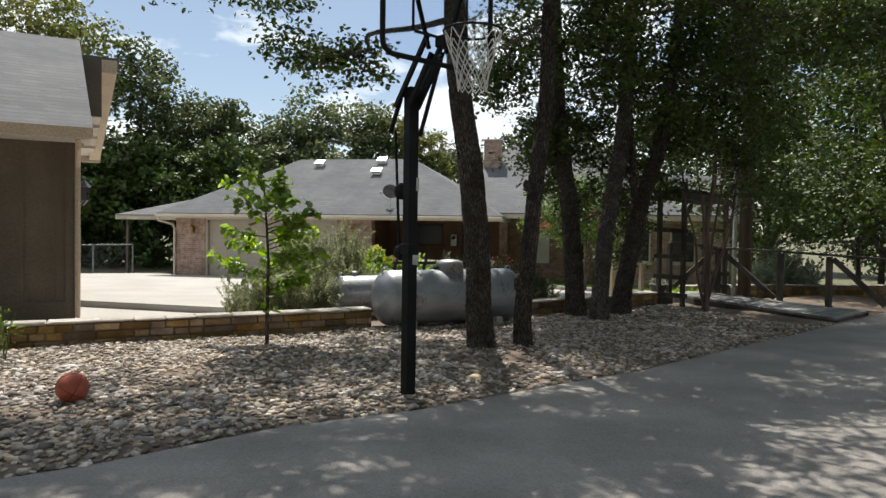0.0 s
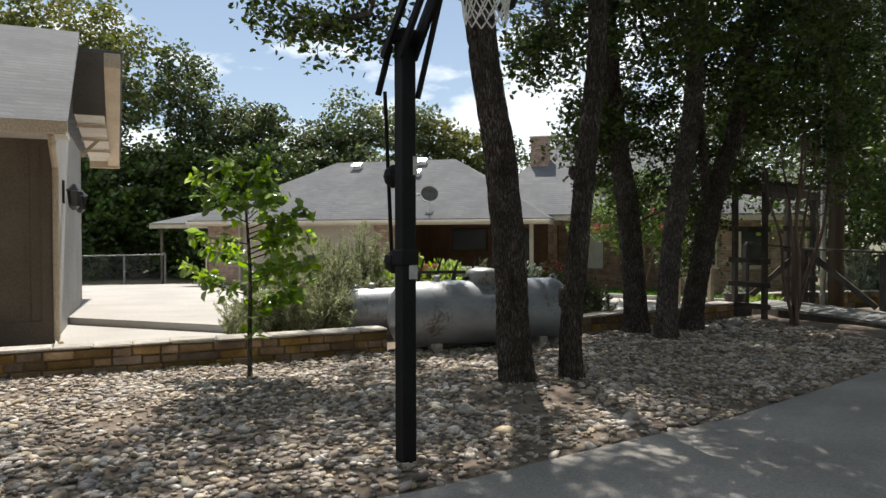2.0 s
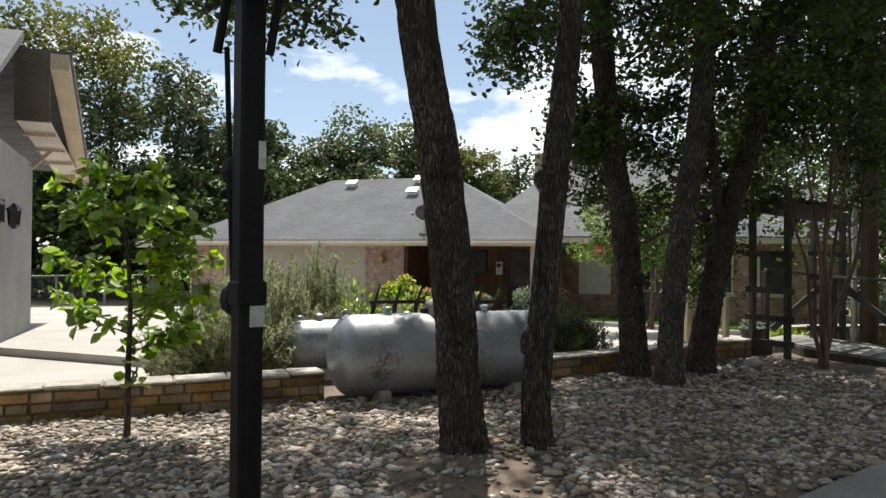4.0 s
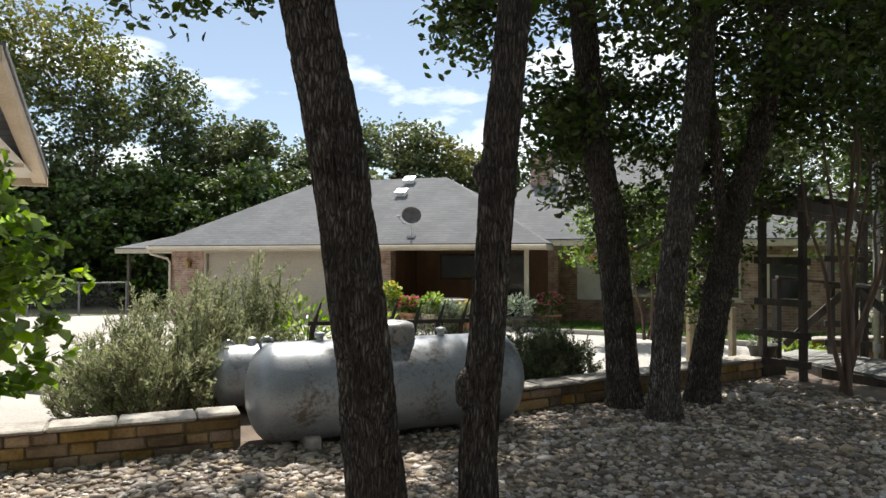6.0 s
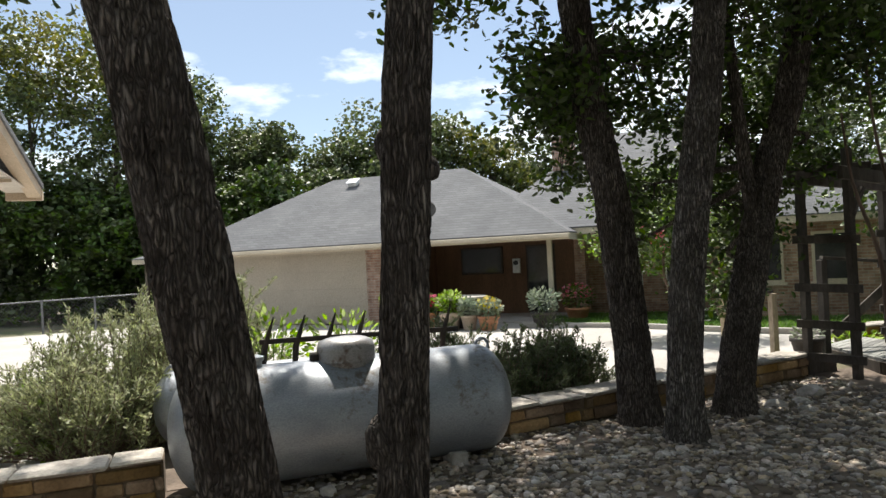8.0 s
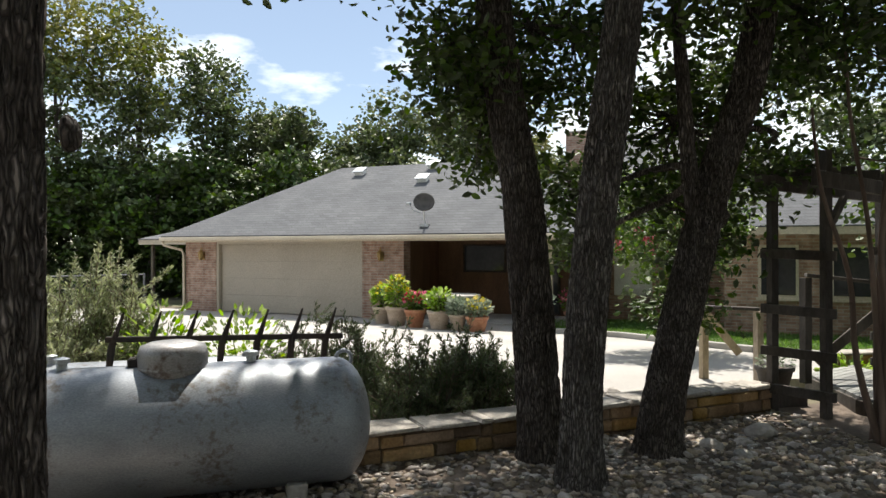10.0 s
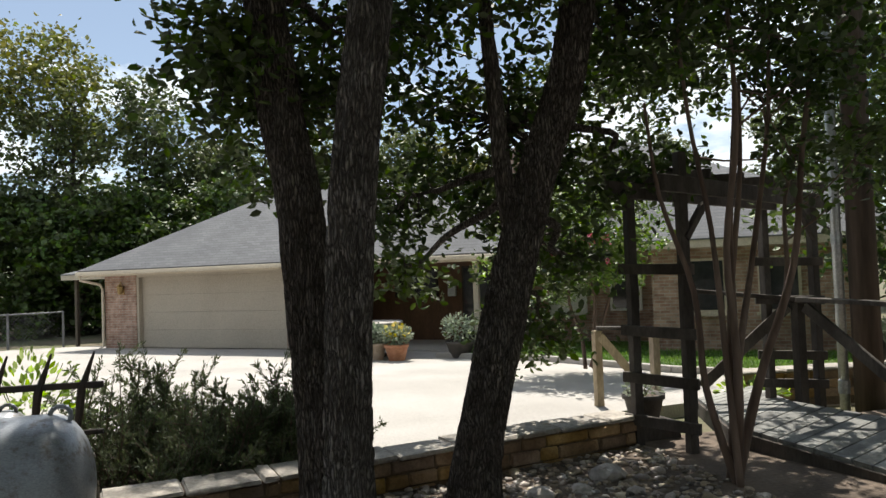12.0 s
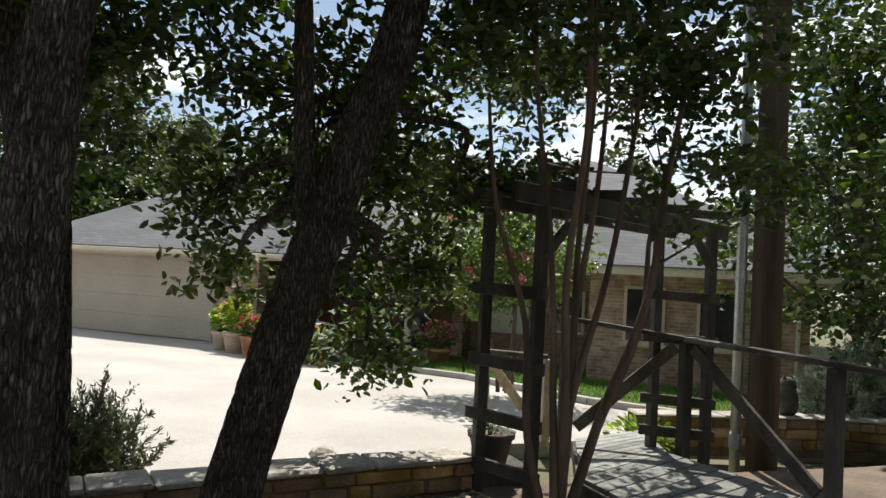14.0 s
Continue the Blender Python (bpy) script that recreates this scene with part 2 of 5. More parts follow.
M_RED_FL = mat("red_flowers", (0.55, 0.03, 0.05), (0.6, 0.08, 0.16), 6, 0.6, 0, 20, per_island=0.3, trans=0.25)
def weathered_paint(name, a, b, rust):
    """Dull silver paint with soft long stains, chalky patches and rust freckles."""
    m = mat(name, a, b, 2.4, 0.44, 0.05, 110, metal=0.4, stretch=(0.7, 1, 1.6))
    n, l = m.node_tree.nodes, m.node_tree.links
    bsdf = n["Principled BSDF"]
    old = bsdf.inputs["Base Color"].links[0].from_socket
    geo = n.new("ShaderNodeNewGeometry")
    fleck = n.new("ShaderNodeTexNoise")
    fleck.inputs["Scale"].default_value, fleck.inputs["Detail"].default_value, fleck.inputs["Roughness"].default_value = 26.0, 6, 0.65
    patch = n.new("ShaderNodeTexNoise")
    patch.inputs["Scale"].default_value, patch.inputs["Detail"].default_value = 3.4, 4
    l.new(geo.outputs["Position"], fleck.inputs["Vector"])
    l.new(geo.outputs["Position"], patch.inputs["Vector"])
    both = n.new("ShaderNodeMath")
    both.operation = "MULTIPLY"
    l.new(fleck.outputs["Fac"], both.inputs[0])
    l.new(patch.outputs["Fac"], both.inputs[1])
    ramp = n.new("ShaderNodeValToRGB")
    ramp.color_ramp.elements[0].position, ramp.color_ramp.elements[1].position = 0.275, 0.40
    l.new(both.outputs[0], ramp.inputs["Fac"])
    mx = n.new("ShaderNodeMix")
    mx.data_type = "RGBA"
    mx.inputs["B"].default_value = (*rust, 1)
    l.new(ramp.outputs["Color"], mx.inputs["Factor"])
    l.new(old, mx.inputs["A"])
    l.new(mx.outputs["Result"], bsdf.inputs["Base Color"])
    return m


M_TANK = weathered_paint("weathered_silver_paint", (0.25, 0.268, 0.295), (0.38, 0.40, 0.43), (0.17, 0.145, 0.125))
M_DOME = weathered_paint("weathered_dome", (0.30, 0.285, 0.28), (0.40, 0.385, 0.375), (0.14, 0.10, 0.08))
M_GALV = mat("galvanised_steel", (0.38, 0.40, 0.42), (0.52, 0.54, 0.55), 5.0, 0.42, 0.1, 50, metal=0.7)
M_FENCE = mat("dull_fence_steel", (0.13, 0.135, 0.14), (0.2, 0.205, 0.21), 5.0, 0.6, 0.1, 50, metal=0.3)
M_BLACK = mat("black_paint", (0.008, 0.008, 0.009), (0.014, 0.014, 0.015), 3.0, 0.6, 0.08, 60)
M_BLACK.node_tree.nodes["Principled BSDF"].inputs["Specular IOR Level"].default_value = 0.2
M_DARKIRON = mat("rusty_dark_iron", (0.02, 0.017, 0.015), (0.05, 0.035, 0.025), 8, 0.8, 0.4, 50)
M_WHITE = mat("white_paint", (0.72, 0.72, 0.70), (0.8, 0.8, 0.78), 3, 0.6, 0.1, 40)
M_NET = mat("white_net_cord", (0.72, 0.70, 0.66), (0.8, 0.78, 0.75), 10, 0.8, 0, 80)
M_LABEL = mat("pale_sticker", (0.5, 0.5, 0.48), (0.62, 0.62, 0.6), 20, 0.6, 0, 90)
M_BALL = mat("orange_rubber", (0.36, 0.075, 0.045), (0.48, 0.13, 0.075), 7, 0.7, 0.5, 160, local=True)
M_WOOD = mat("weathered_wood", (0.045, 0.036, 0.03), (0.105, 0.09, 0.078), 5.0, 0.9, 0.5, 50, stretch=(1, 1, 0.4), per_object=0.25)
M_WOOD_PALE = mat("pale_lumber", (0.30, 0.24, 0.17), (0.44, 0.36, 0.26), 5.0, 0.85, 0.4, 50, stretch=(1, 1, 0.3), per_object=0.2)
M_DECK = mat("grey_deck_board", (0.17, 0.17, 0.16), (0.30, 0.30, 0.28), 4.0, 0.9, 0.4, 40, per_object=0.3)
M_POLEWOOD = mat("utility_pole_wood", (0.06, 0.043, 0.033), (0.115, 0.085, 0.066), 6, 0.9, 0.5, 30, stretch=(1, 1, 0.1))
M_SIDING = mat("brown_siding", (0.112, 0.086, 0.062), (0.145, 0.113, 0.082), 1.5, 0.8, 0.2, 40)
M_PANEL = mat("dark_brown_panel", (0.10, 0.08, 0.063), (0.132, 0.108, 0.085), 1.5, 0.8, 0.2, 40)
M_TAN = mat("tan_trim", (0.47, 0.37, 0.26), (0.55, 0.44, 0.32), 1.5, 0.7, 0.1, 40)
M_SOFFIT = mat("pale_soffit_board", (0.5, 0.45, 0.39), (0.6, 0.55, 0.48), 1.2, 0.8, 0.2, 30)
M_GREYWALL = mat("grey_siding", (0.25, 0.24, 0.23), (0.31, 0.30, 0.285), 1.5, 0.8, 0.2, 30)
M_CREAM = mat("cream_garage_paint", (0.42, 0.37, 0.30), (0.47, 0.42, 0.34), 0.8, 0.7, 0.08, 40)
M_FASCIA = mat("cream_fascia", (0.52, 0.45, 0.35), (0.6, 0.53, 0.42), 1.0, 0.65, 0.1, 40)
M_BRICK = brick_mat("rose_brick", ((0.36, 0.21, 0.15), (0.50, 0.34, 0.26)), (0.48, 0.42, 0.36))
M_CEDAR = mat("stained_cedar", (0.10, 0.05, 0.026), (0.16, 0.08, 0.042), 3.0, 0.75, 0.3, 40, stretch=(1, 1, 0.3))
M_SHINGLE = shingle_mat("grey_shingles", (0.118, 0.122, 0.132), (0.150, 0.153, 0.162))
M_DARKGLASS = mat("dark_window_glass", (0.02, 0.022, 0.025), (0.035, 0.037, 0.04), 1.0, 0.08, 0, 10)
M_BOARDGLASS = glass_mat("clear_acrylic", (0.86, 0.9, 0.95), 0.05)
M_TERRA = mat("terracotta", (0.40, 0.17, 0.09), (0.52, 0.26, 0.15), 6, 0.8, 0.2, 50)
M_BUFFPOT = mat("buff_pot", (0.42, 0.33, 0.25), (0.52, 0.43, 0.34), 6, 0.8, 0.2, 50)
M_DARKPOT = mat("dark_pot", (0.05, 0.045, 0.04), (0.09, 0.08, 0.07), 6, 0.7, 0.2, 50)
M_STATUE = mat("dark_statue", (0.035, 0.03, 0.027), (0.07, 0.06, 0.05), 12, 0.8, 0.3, 60)
M_ROCK = mat("pale_rock", (0.32, 0.29, 0.26), (0.5, 0.46, 0.42), 5, 0.9, 0.6, 30)
M_TEAL = mat("teal_plastic", (0.02, 0.16, 0.14), (0.03, 0.22, 0.19), 5, 0.5, 0, 30)
M_BRASS = mat("aged_brass", (0.30, 0.20, 0.08), (0.42, 0.30, 0.13), 9, 0.4, 0.1, 60, metal=0.7)


# ---- mesh helpers ----
def part(name, bm, material, parent=None, label="", smooth=False):
    me = bpy.data.meshes.new(name)
    bm.to_mesh(me)
    bm.free()
    me.materials.append(material)
    if smooth:
        me.polygons.foreach_set("use_smooth", [True] * len(me.polygons))
    ob = new(name, me)
    if parent:
        ob.parent = parent
    if label:
        ob["label"] = label
    return ob


def thing(name, label, category, m=None, group="", kind=""):
    """An Empty at the base of a thing."""
    ob = new(name)
    ob.empty_display_size = 0.1
    if m is not None:
        ob.matrix_world = m
    return tagged(ob, label, category, group, kind)


def box(bm, x0, x1, y0, y1, z0, z1, bevel=0.0, m=None):
    r = bmesh.ops.create_cube(bm, size=1.0)
    vs = r["verts"]
    t = Matrix.Translation(((x0 + x1) / 2, (y0 + y1) / 2, (z0 + z1) / 2)) @ Matrix.Diagonal((x1 - x0, y1 - y0, z1 - z0, 1))
    bmesh.ops.transform(bm, matrix=(m @ t) if m is not None else t, verts=vs)
    if bevel:
        es = list({e for v in vs for e in v.link_edges})
        bmesh.ops.bevel(bm, geom=es, offset=bevel, segments=1, affect="EDGES")
    return bm


def bx(*a, **k):
    return box(bmesh.new(), *a, **k)


def beam(bm, p, q, w, h, bevel=0.004):
    """A squared timber from p to q."""
    p, q = Vector(p), Vector(q)
    d = q - p
    m = Matrix.Translation((p + q) / 2) @ d.to_track_quat("Z", "Y").to_matrix().to_4x4()
    return box(bm, -w / 2, w / 2, -h / 2, h / 2, -d.length / 2, d.length / 2, bevel, m)


def tube(bm, pts, radii, seg=10, wob=0.0, cap=True, seed=0):
    """A round limb along points, with a radius at each; wob roughens it."""
    rng = random.Random(seed)
    rings = []
    pts = [Vector(p) for p in pts]
    up = Vector((0, 0, 1))
    for i, p in enumerate(pts):
        d = (pts[min(i + 1, len(pts) - 1)] - pts[max(i - 1, 0)]).normalized()
        a = d.orthogonal() if abs(d.z) > 0.999 else d.cross(up).normalized()
        if abs(d.z) > 0.6:
            a = Vector((1, 0, 0)) - d * d.x
            a.normalize()
        b = d.cross(a)
        ring = []
        for k in range(seg):
            th = 2 * math.pi * k / seg
            r = radii[i] * (1 + wob * rng.uniform(-1, 1))
            ring.append(bm.verts.new(p + a * (r * math.cos(th)) + b * (r * math.sin(th))))
        rings.append(ring)
    for r0, r1 in zip(rings, rings[1:]):
        for k in range(seg):
            bm.faces.new((r0[k], r0[(k + 1) % seg], r1[(k + 1) % seg], r1[k]))
    if cap:
        bm.faces.new(rings[0][::-1])
        bm.faces.new(rings[-1])
    return bm


def lathe(bm, profile, seg=24, m=None):
    """Turned shape about z from (radius, z) pairs."""
    rings = []
    for r, z in profile:
        ring = []
        for k in range(seg):
            th = 2 * math.pi * k / seg
            v = Vector((max(r, 1e-4) * math.cos(th), max(r, 1e-4) * math.sin(th), z))
            ring.append(bm.verts.new(m @ v if m is not None else v))
        rings.append(ring)
    for r0, r1 in zip(rings, rings[1:]):
        for k in range(seg):
            bm.faces.new((r0[k], r0[(k + 1) % seg], r1[(k + 1) % seg], r1[k]))
    bm.faces.new(rings[0][::-1])
    bm.faces.new(rings[-1])
    return bm


def np_object(name, verts, faces, material, parent=None, label="", smooth=False):
    """A mesh from arrays: faces all have the same number of corners."""
    verts = np.asarray(verts, dtype=np.float32).reshape(-1, 3)
    faces = np.asarray(faces, dtype=np.int32)
    k = faces.shape[1]
    me = bpy.data.meshes.new(name)
    me.vertices.add(len(verts))
    me.vertices.foreach_set("co", verts.ravel())
    me.loops.add(faces.size)
    me.loops.foreach_set("vertex_index", faces.ravel())
    me.polygons.add(len(faces))
    me.polygons.foreach_set("loop_start", np.arange(0, faces.size, k, dtype=np.int32))
    if smooth:
        me.polygons.foreach_set("use_smooth", np.ones(len(faces), dtype=bool))
    me.update(calc_edges=True)
    me.validate()
    me.materials.append(material)
    ob = new(name, me)
    if parent:
        ob.parent = parent
    if label:
        ob["label"] = label
    return ob


def leaf_arrays(pos, size, rng, aspect=0.55, droop=0.3, up=0.0):
    """Folded, pointed leaves at pos: six corners and four faces each, turned at random."""
    n = len(pos)
    d = rng.normal(size=(n, 3))
    d[:, 2] = d[:, 2] * 0.6 - droop
    d /= np.linalg.norm(d, axis=1, keepdims=True) + 1e-9
    w = rng.normal(size=(n, 3))
    w[:, 2] *= 0.5
    w -= d * np.sum(w * d, axis=1, keepdims=True)
    w /= np.linalg.norm(w, axis=1, keepdims=True) + 1e-9
    nn = np.cross(d, w)
    s = (size * rng.uniform(0.6, 1.35, n))[:, None]
    h = s * aspect * 0.5
    fold = nn * h * rng.uniform(0.1, 0.6, n)[:, None]
    base = pos
    v = np.stack([base, base + d * s * 0.35 + w * h + fold, base + d * s * 0.75 + w * h * 0.75 + fold, base + d * s - nn * s * 0.08,
                  base + d * s * 0.75 - w * h * 0.75 + fold, base + d * s * 0.35 - w * h + fold], axis=1)
    o = (np.arange(n) * 6)[:, None]
    f = np.concatenate([o + np.array([0, 1, 2, 3]), o + np.array([0, 3, 4, 5])], axis=1).reshape(-1, 4)
    return v.reshape(-1, 3), f


def clump(centres, radii, per, rng, flat=0.7):
    """Leaf places round cluster centres."""
    pos = []
    for c, r in zip(centres, radii):
        q = rng.normal(size=(per, 3)) * r * 0.55
        q[:, 2] *= flat
        pos.append(q + np.asarray(c))
    return np.concatenate(pos)


def ellipsoid_points(n, centre, radii, rng, inner=0.35):
    d = rng.normal(size=(n, 3))
    d /= np.linalg.norm(d, axis=1, keepdims=True)
    r = rng.uniform(inner ** 2, 1.0, n) ** 0.5
    return np.asarray(centre) + d * r[:, None] * np.asarray(radii)


def hull_faces(n, rings):
    return [(i * n + k, i * n + (k + 1) % n, (i + 1) * n + (k + 1) % n, (i + 1) * n + k) for i in range(rings - 1) for k in range(n)]


ICO = (1 + 5 ** 0.5) / 2
ICO_V = np.array([(-1, ICO, 0), (1, ICO, 0), (-1, -ICO, 0), (1, -ICO, 0), (0, -1, ICO), (0, 1, ICO), (0, -1, -ICO), (0, 1, -ICO),
                  (ICO, 0, -1), (ICO, 0, 1), (-ICO, 0, -1), (-ICO, 0, 1)]) / 1.9
ICO_F = np.array([(0, 11, 5), (0, 5, 1), (0, 1, 7), (0, 7, 10), (0, 10, 11), (1, 5, 9), (5, 11, 4), (11, 10, 2), (10, 7, 6), (7, 1, 8),
                  (3, 9, 4), (3, 4, 2), (3, 2, 6), (3, 6, 8), (3, 8, 9), (4, 9, 5), (2, 4, 11), (6, 2, 10), (8, 6, 7), (9, 8, 1)])


def pebbles(name, pos, size, rng, material, label, category, smooth=False):
    n = len(pos)
    v = np.repeat(ICO_V[None], n, 0) * (1 + rng.uniform(-0.25, 0.25, (n, 12, 1)))
    s = size * np.exp(rng.normal(0, 0.35, n))
    v *= (s[:, None] * rng.uniform(0.7, 1.3, (n, 3)) * np.array([1.15, 0.95, 0.5]))[:, None, :]
    a = rng.uniform(0, 6.28, n)
    t = rng.normal(0, 0.3, n)
    ca, sa, ct, st = np.cos(a), np.sin(a), np.cos(t), np.sin(t)
    x, y, z = v[..., 0], v[..., 1], v[..., 2]
    y, z = y * ct[:, None] - z * st[:, None], y * st[:, None] + z * ct[:, None]
    x, y = x * ca[:, None] - y * sa[:, None], x * sa[:, None] + y * ca[:, None]
    v = np.stack([x, y, z], -1) + pos[:, None, :]
    f = (np.arange(n) * 12)[:, None, None] + ICO_F[None]
    ob = np_object(name, v, f.reshape(-1, 3), material, smooth=smooth)
    return tagged(ob, label, category, kind="stuff")

# ---- ground, road, driveway ----
def rise(x, y):
    """How far a place lies beyond the driveway's near edge."""
    return ((x - 2.68) + (y - 12.22)) * 0.7071


def land(x, y):
    w = rise(x, y)
    return 0.0 if w <= 0 else max(-0.034 * w, -0.5)


def drive_z(x, y):
    return 0.07 - 0.0335 * rise(x, y)


def slab(name, outline, top, depth, material, label, category):
    """A flat-sided sheet over an outline, its top given by top(x, y)."""
    bm = bmesh.new()
    up = [bm.verts.new((x, y, top(x, y))) for x, y in outline]
    lo = [bm.verts.new((x, y, top(x, y) - depth)) for x, y in outline]
    f = bm.faces.new(up)
    n = len(up)
    for i in range(n):
        bm.faces.new((up[i], lo[i], lo[(i + 1) % n], up[(i + 1) % n]))
    bmesh.ops.recalc_face_normals(bm, faces=bm.faces[:])
    bmesh.ops.triangulate(bm, faces=[f])
    return tagged(part(name, bm, material), label, category, kind="structure")


def ground_sheet():
    xs = np.unique(np.concatenate([np.linspace(-30, 40, 60), np.array([-900, -300, -120, -60, 60, 120, 300, 900])]))
    ys = np.unique(np.concatenate([np.linspace(-25, 50, 60), np.array([-900, -300, -120, -50, 70, 120, 300, 900])]))
    v = [(x, y, land(x, y) - 0.09 + 0.01 * noise.noise((x * 0.7, y * 0.7, 0))) for y in ys for x in xs]
    w = len(xs)
    f = [(j * w + i, j * w + i + 1, (j + 1) * w + i + 1, (j + 1) * w + i) for j in range(len(ys) - 1) for i in range(w - 1)]
    tagged(np_object("ground", v, f, M_EARTH), "brown earth with thin dry growth", "ground", kind="structure")


ROAD_EDGE = [(-14, 3.6), (-5, 4.2), (0.25, 4.62), (1.45, 4.92), (2.6, 4.93), (4.2, 5.2), (5.3, 5.35), (7.5, 5.93), (9.2, 6.35), (11.2, 6.9), (15, 7.9), (26, 10.5)]


def edge_y(x):
    for (x0, y0), (x1, y1) in zip(ROAD_EDGE, ROAD_EDGE[1:]):
        if x0 <= x <= x1:
            return y0 + (y1 - y0) * (x - x0) / (x1 - x0)
    return 4.0


def wall_y(x):
    """The front of the low stone wall."""
    pts = [(-14, 9.1), (4.2, 9.03), (7.3, 9.38), (10.15, 9.85), (30, 9.8)]
    for (x0, y0), (x1, y1) in zip(pts, pts[1:]):
        if x0 <= x <= x1:
            return y0 + (y1 - y0) * (x - x0) / (x1 - x0)
    return 9.1


def bed_z(x, y):
    return 0.012 + 0.02 * noise.noise((x * 0.9, y * 0.9, 3.0)) + 0.05 * max(0.0, 1 - math.hypot(x - 4.5, y - 6.75) / 1.2) \
        + 0.05 * max(0.0, min(1.0, (y - edge_y(x)) / 1.5))


def gravel_bed():
    xs = np.linspace(-12, 16, 141)
    rows = 34
    v = []
    for j in range(rows):
        for x in xs:
            y0, y1 = edge_y(x) - 0.02, wall_y(x) + 0.15
            y = y0 + (y1 - y0) * j / (rows - 1)
            v.append((x, y, bed_z(x, y) - (0.03 if j == 0 else 0)))
    w = len(xs)
    f = [(j * w + i, j * w + i + 1, (j + 1) * w + i + 1, (j + 1) * w + i) for j in range(rows - 1) for i in range(w - 1)]
    tagged(np_object("gravel_bed", v, f, M_SOIL, smooth=True), "reddish-brown soil bed under loose river gravel", "ground", kind="structure")


ground_sheet()
gravel_bed()
slab("road", [(-14, -12)] + ROAD_EDGE[:] + [(26, -12)][:], lambda x, y: 0.02, 0.12, M_ROAD,
     "worn grey concrete road dappled with leaf shade", "road")
slab("driveway", [(-8.4, 23.3), (2.68, 12.22), (4.4, 11.8), (7.0, 11.5), (8.0, 10.6), (8.3, 9.82), (10.3, 10.12), (11.2, 11.9), (12.4, 12.1), (14.5, 11.9), (18, 10.6), (27, 7.0), (30, 10),
                  (18.5, 16.6), (12.2, 21.5), (3.6, 28.85), (2.6, 28.85), (-8.1, 24.9)], drive_z, 0.16, M_CONCRETE,
     "wide pale concrete driveway in full sun", "driveway")
slab("paved_strip", [(-9, 9.3), (3.6, 9.25), (3.6, 11.0), (2.72, 12.15), (-9, 23.85)], lambda x, y: -0.045, 0.1, M_CONCRETE,
     "pale concrete strip between wall and driveway", "pavement")
slab("planting_bed", [(3.55, 9.25), (6.2, 9.4), (7.3, 9.6), (8.3, 9.76), (8.05, 10.65), (7.0, 11.58), (4.4, 11.9), (2.7, 12.3), (3.4, 11.0)], lambda x, y: 0.05, 0.2, M_SOIL,
     "dark soil planting bed behind the wall", "planting bed")

# river gravel, thicker towards the road
rng = np.random.default_rng(5)
cand = np.stack([rng.uniform(-5, 12.5, 105000), rng.uniform(4.3, 9.95, 105000)], -1)
keep = []
for x, y in cand:
    d = y - edge_y(x)
    if d < 0.02 or y > wall_y(x) - 0.02 or (x > 10.2 and y > 7.0):
        continue
    if math.hypot(x - 4.2, y - 6.4) < 0.55 and rng.random() < 0.75:
        continue
    p = 0.85 if x < 9 else 0.55
    if rng.random() < p * (0.65 + 0.5 * noise.noise((x * 1.3, y * 1.3, 7.0))) * (1.0 if d > 0.25 else 0.5):
        keep.append((x, y, bed_z(x, y) + 0.006))
pebbles("river_gravel", np.array(keep), 0.0215, rng, M_PEBBLE, "loose grey and tan river gravel covering the bed", "gravel")


# ---- stone wall ----
def stone_mesh(w, h, d, seed):
    bm = bmesh.new()
    box(bm, -w / 2, w / 2, -d / 2, d / 2, 0, h)
    rr = random.Random(seed)
    bmesh.ops.bevel(bm, geom=bm.edges[:], offset=0.012, segments=1, affect="EDGES")
    for v in bm.verts:
        v.co += Vector((rr.uniform(-1, 1) * 0.006, rr.uniform(-1, 1) * 0.008, rr.uniform(-1, 1) * 0.005))
    me = bpy.data.meshes.new("stone")
    bm.to_mesh(me)
    bm.free()
    return me


STONES = {}


def stone(parent, name, w, h, d, m, material, variant):
    key = (round(w, 2), round(h, 3), d, variant, material.name)
    if key not in STONES:
        STONES[key] = stone_mesh(key[0] - 0.012, key[1] - 0.01, d, hash(key[:3]) % 997 + variant)
        STONES[key].materials.append(material)
    ob = new(name, STONES[key])
    ob.parent = parent
    ob.matrix_basis = m
    return ob


def stone_wall(name, pts, z0, heights, cap, depth, label, seed):
    wall = thing(name, label, "stone wall", kind="structure")
    rr = random.Random(seed)
    core = bmesh.new()
    for (x0, y0), (x1, y1) in zip(pts, pts[1:]):
        p, q = Vector((x0, y0, 0)), Vector((x1, y1, 0))
        L = (q - p).length
        ang = math.atan2(y1 - y0, x1 - x0)
        base = Matrix.Translation((x0, y0, 0)) @ Matrix.Rotation(ang, 4, "Z")
        z = z0
        box(core, 0, L, 0.03, depth - 0.03, z0 - 0.1, z0 + sum(heights) + 0.01, 0, base)
        for c, h in enumerate(heights):
            s = -rr.uniform(0, 0.2)
            while s < L:
                w = rr.choice([0.17, 0.22, 0.27, 0.33, 0.4])
                a, b = max(s, 0), min(s + w, L)
                if b - a > 0.06:
                    stone(wall, "stone", round(b - a, 2), h, 0.13, base @ Matrix.Translation(((a + b) / 2, 0.07 + rr.uniform(-0.012, 0.012), z))
                          @ Matrix.Rotation(rr.uniform(-0.02, 0.02), 4, "Z"), M_STONE, rr.randrange(2))
                s += w
            z += h
        s = 0
        while s < L:
            w = min(rr.choice([0.35, 0.45, 0.55]), L - s)
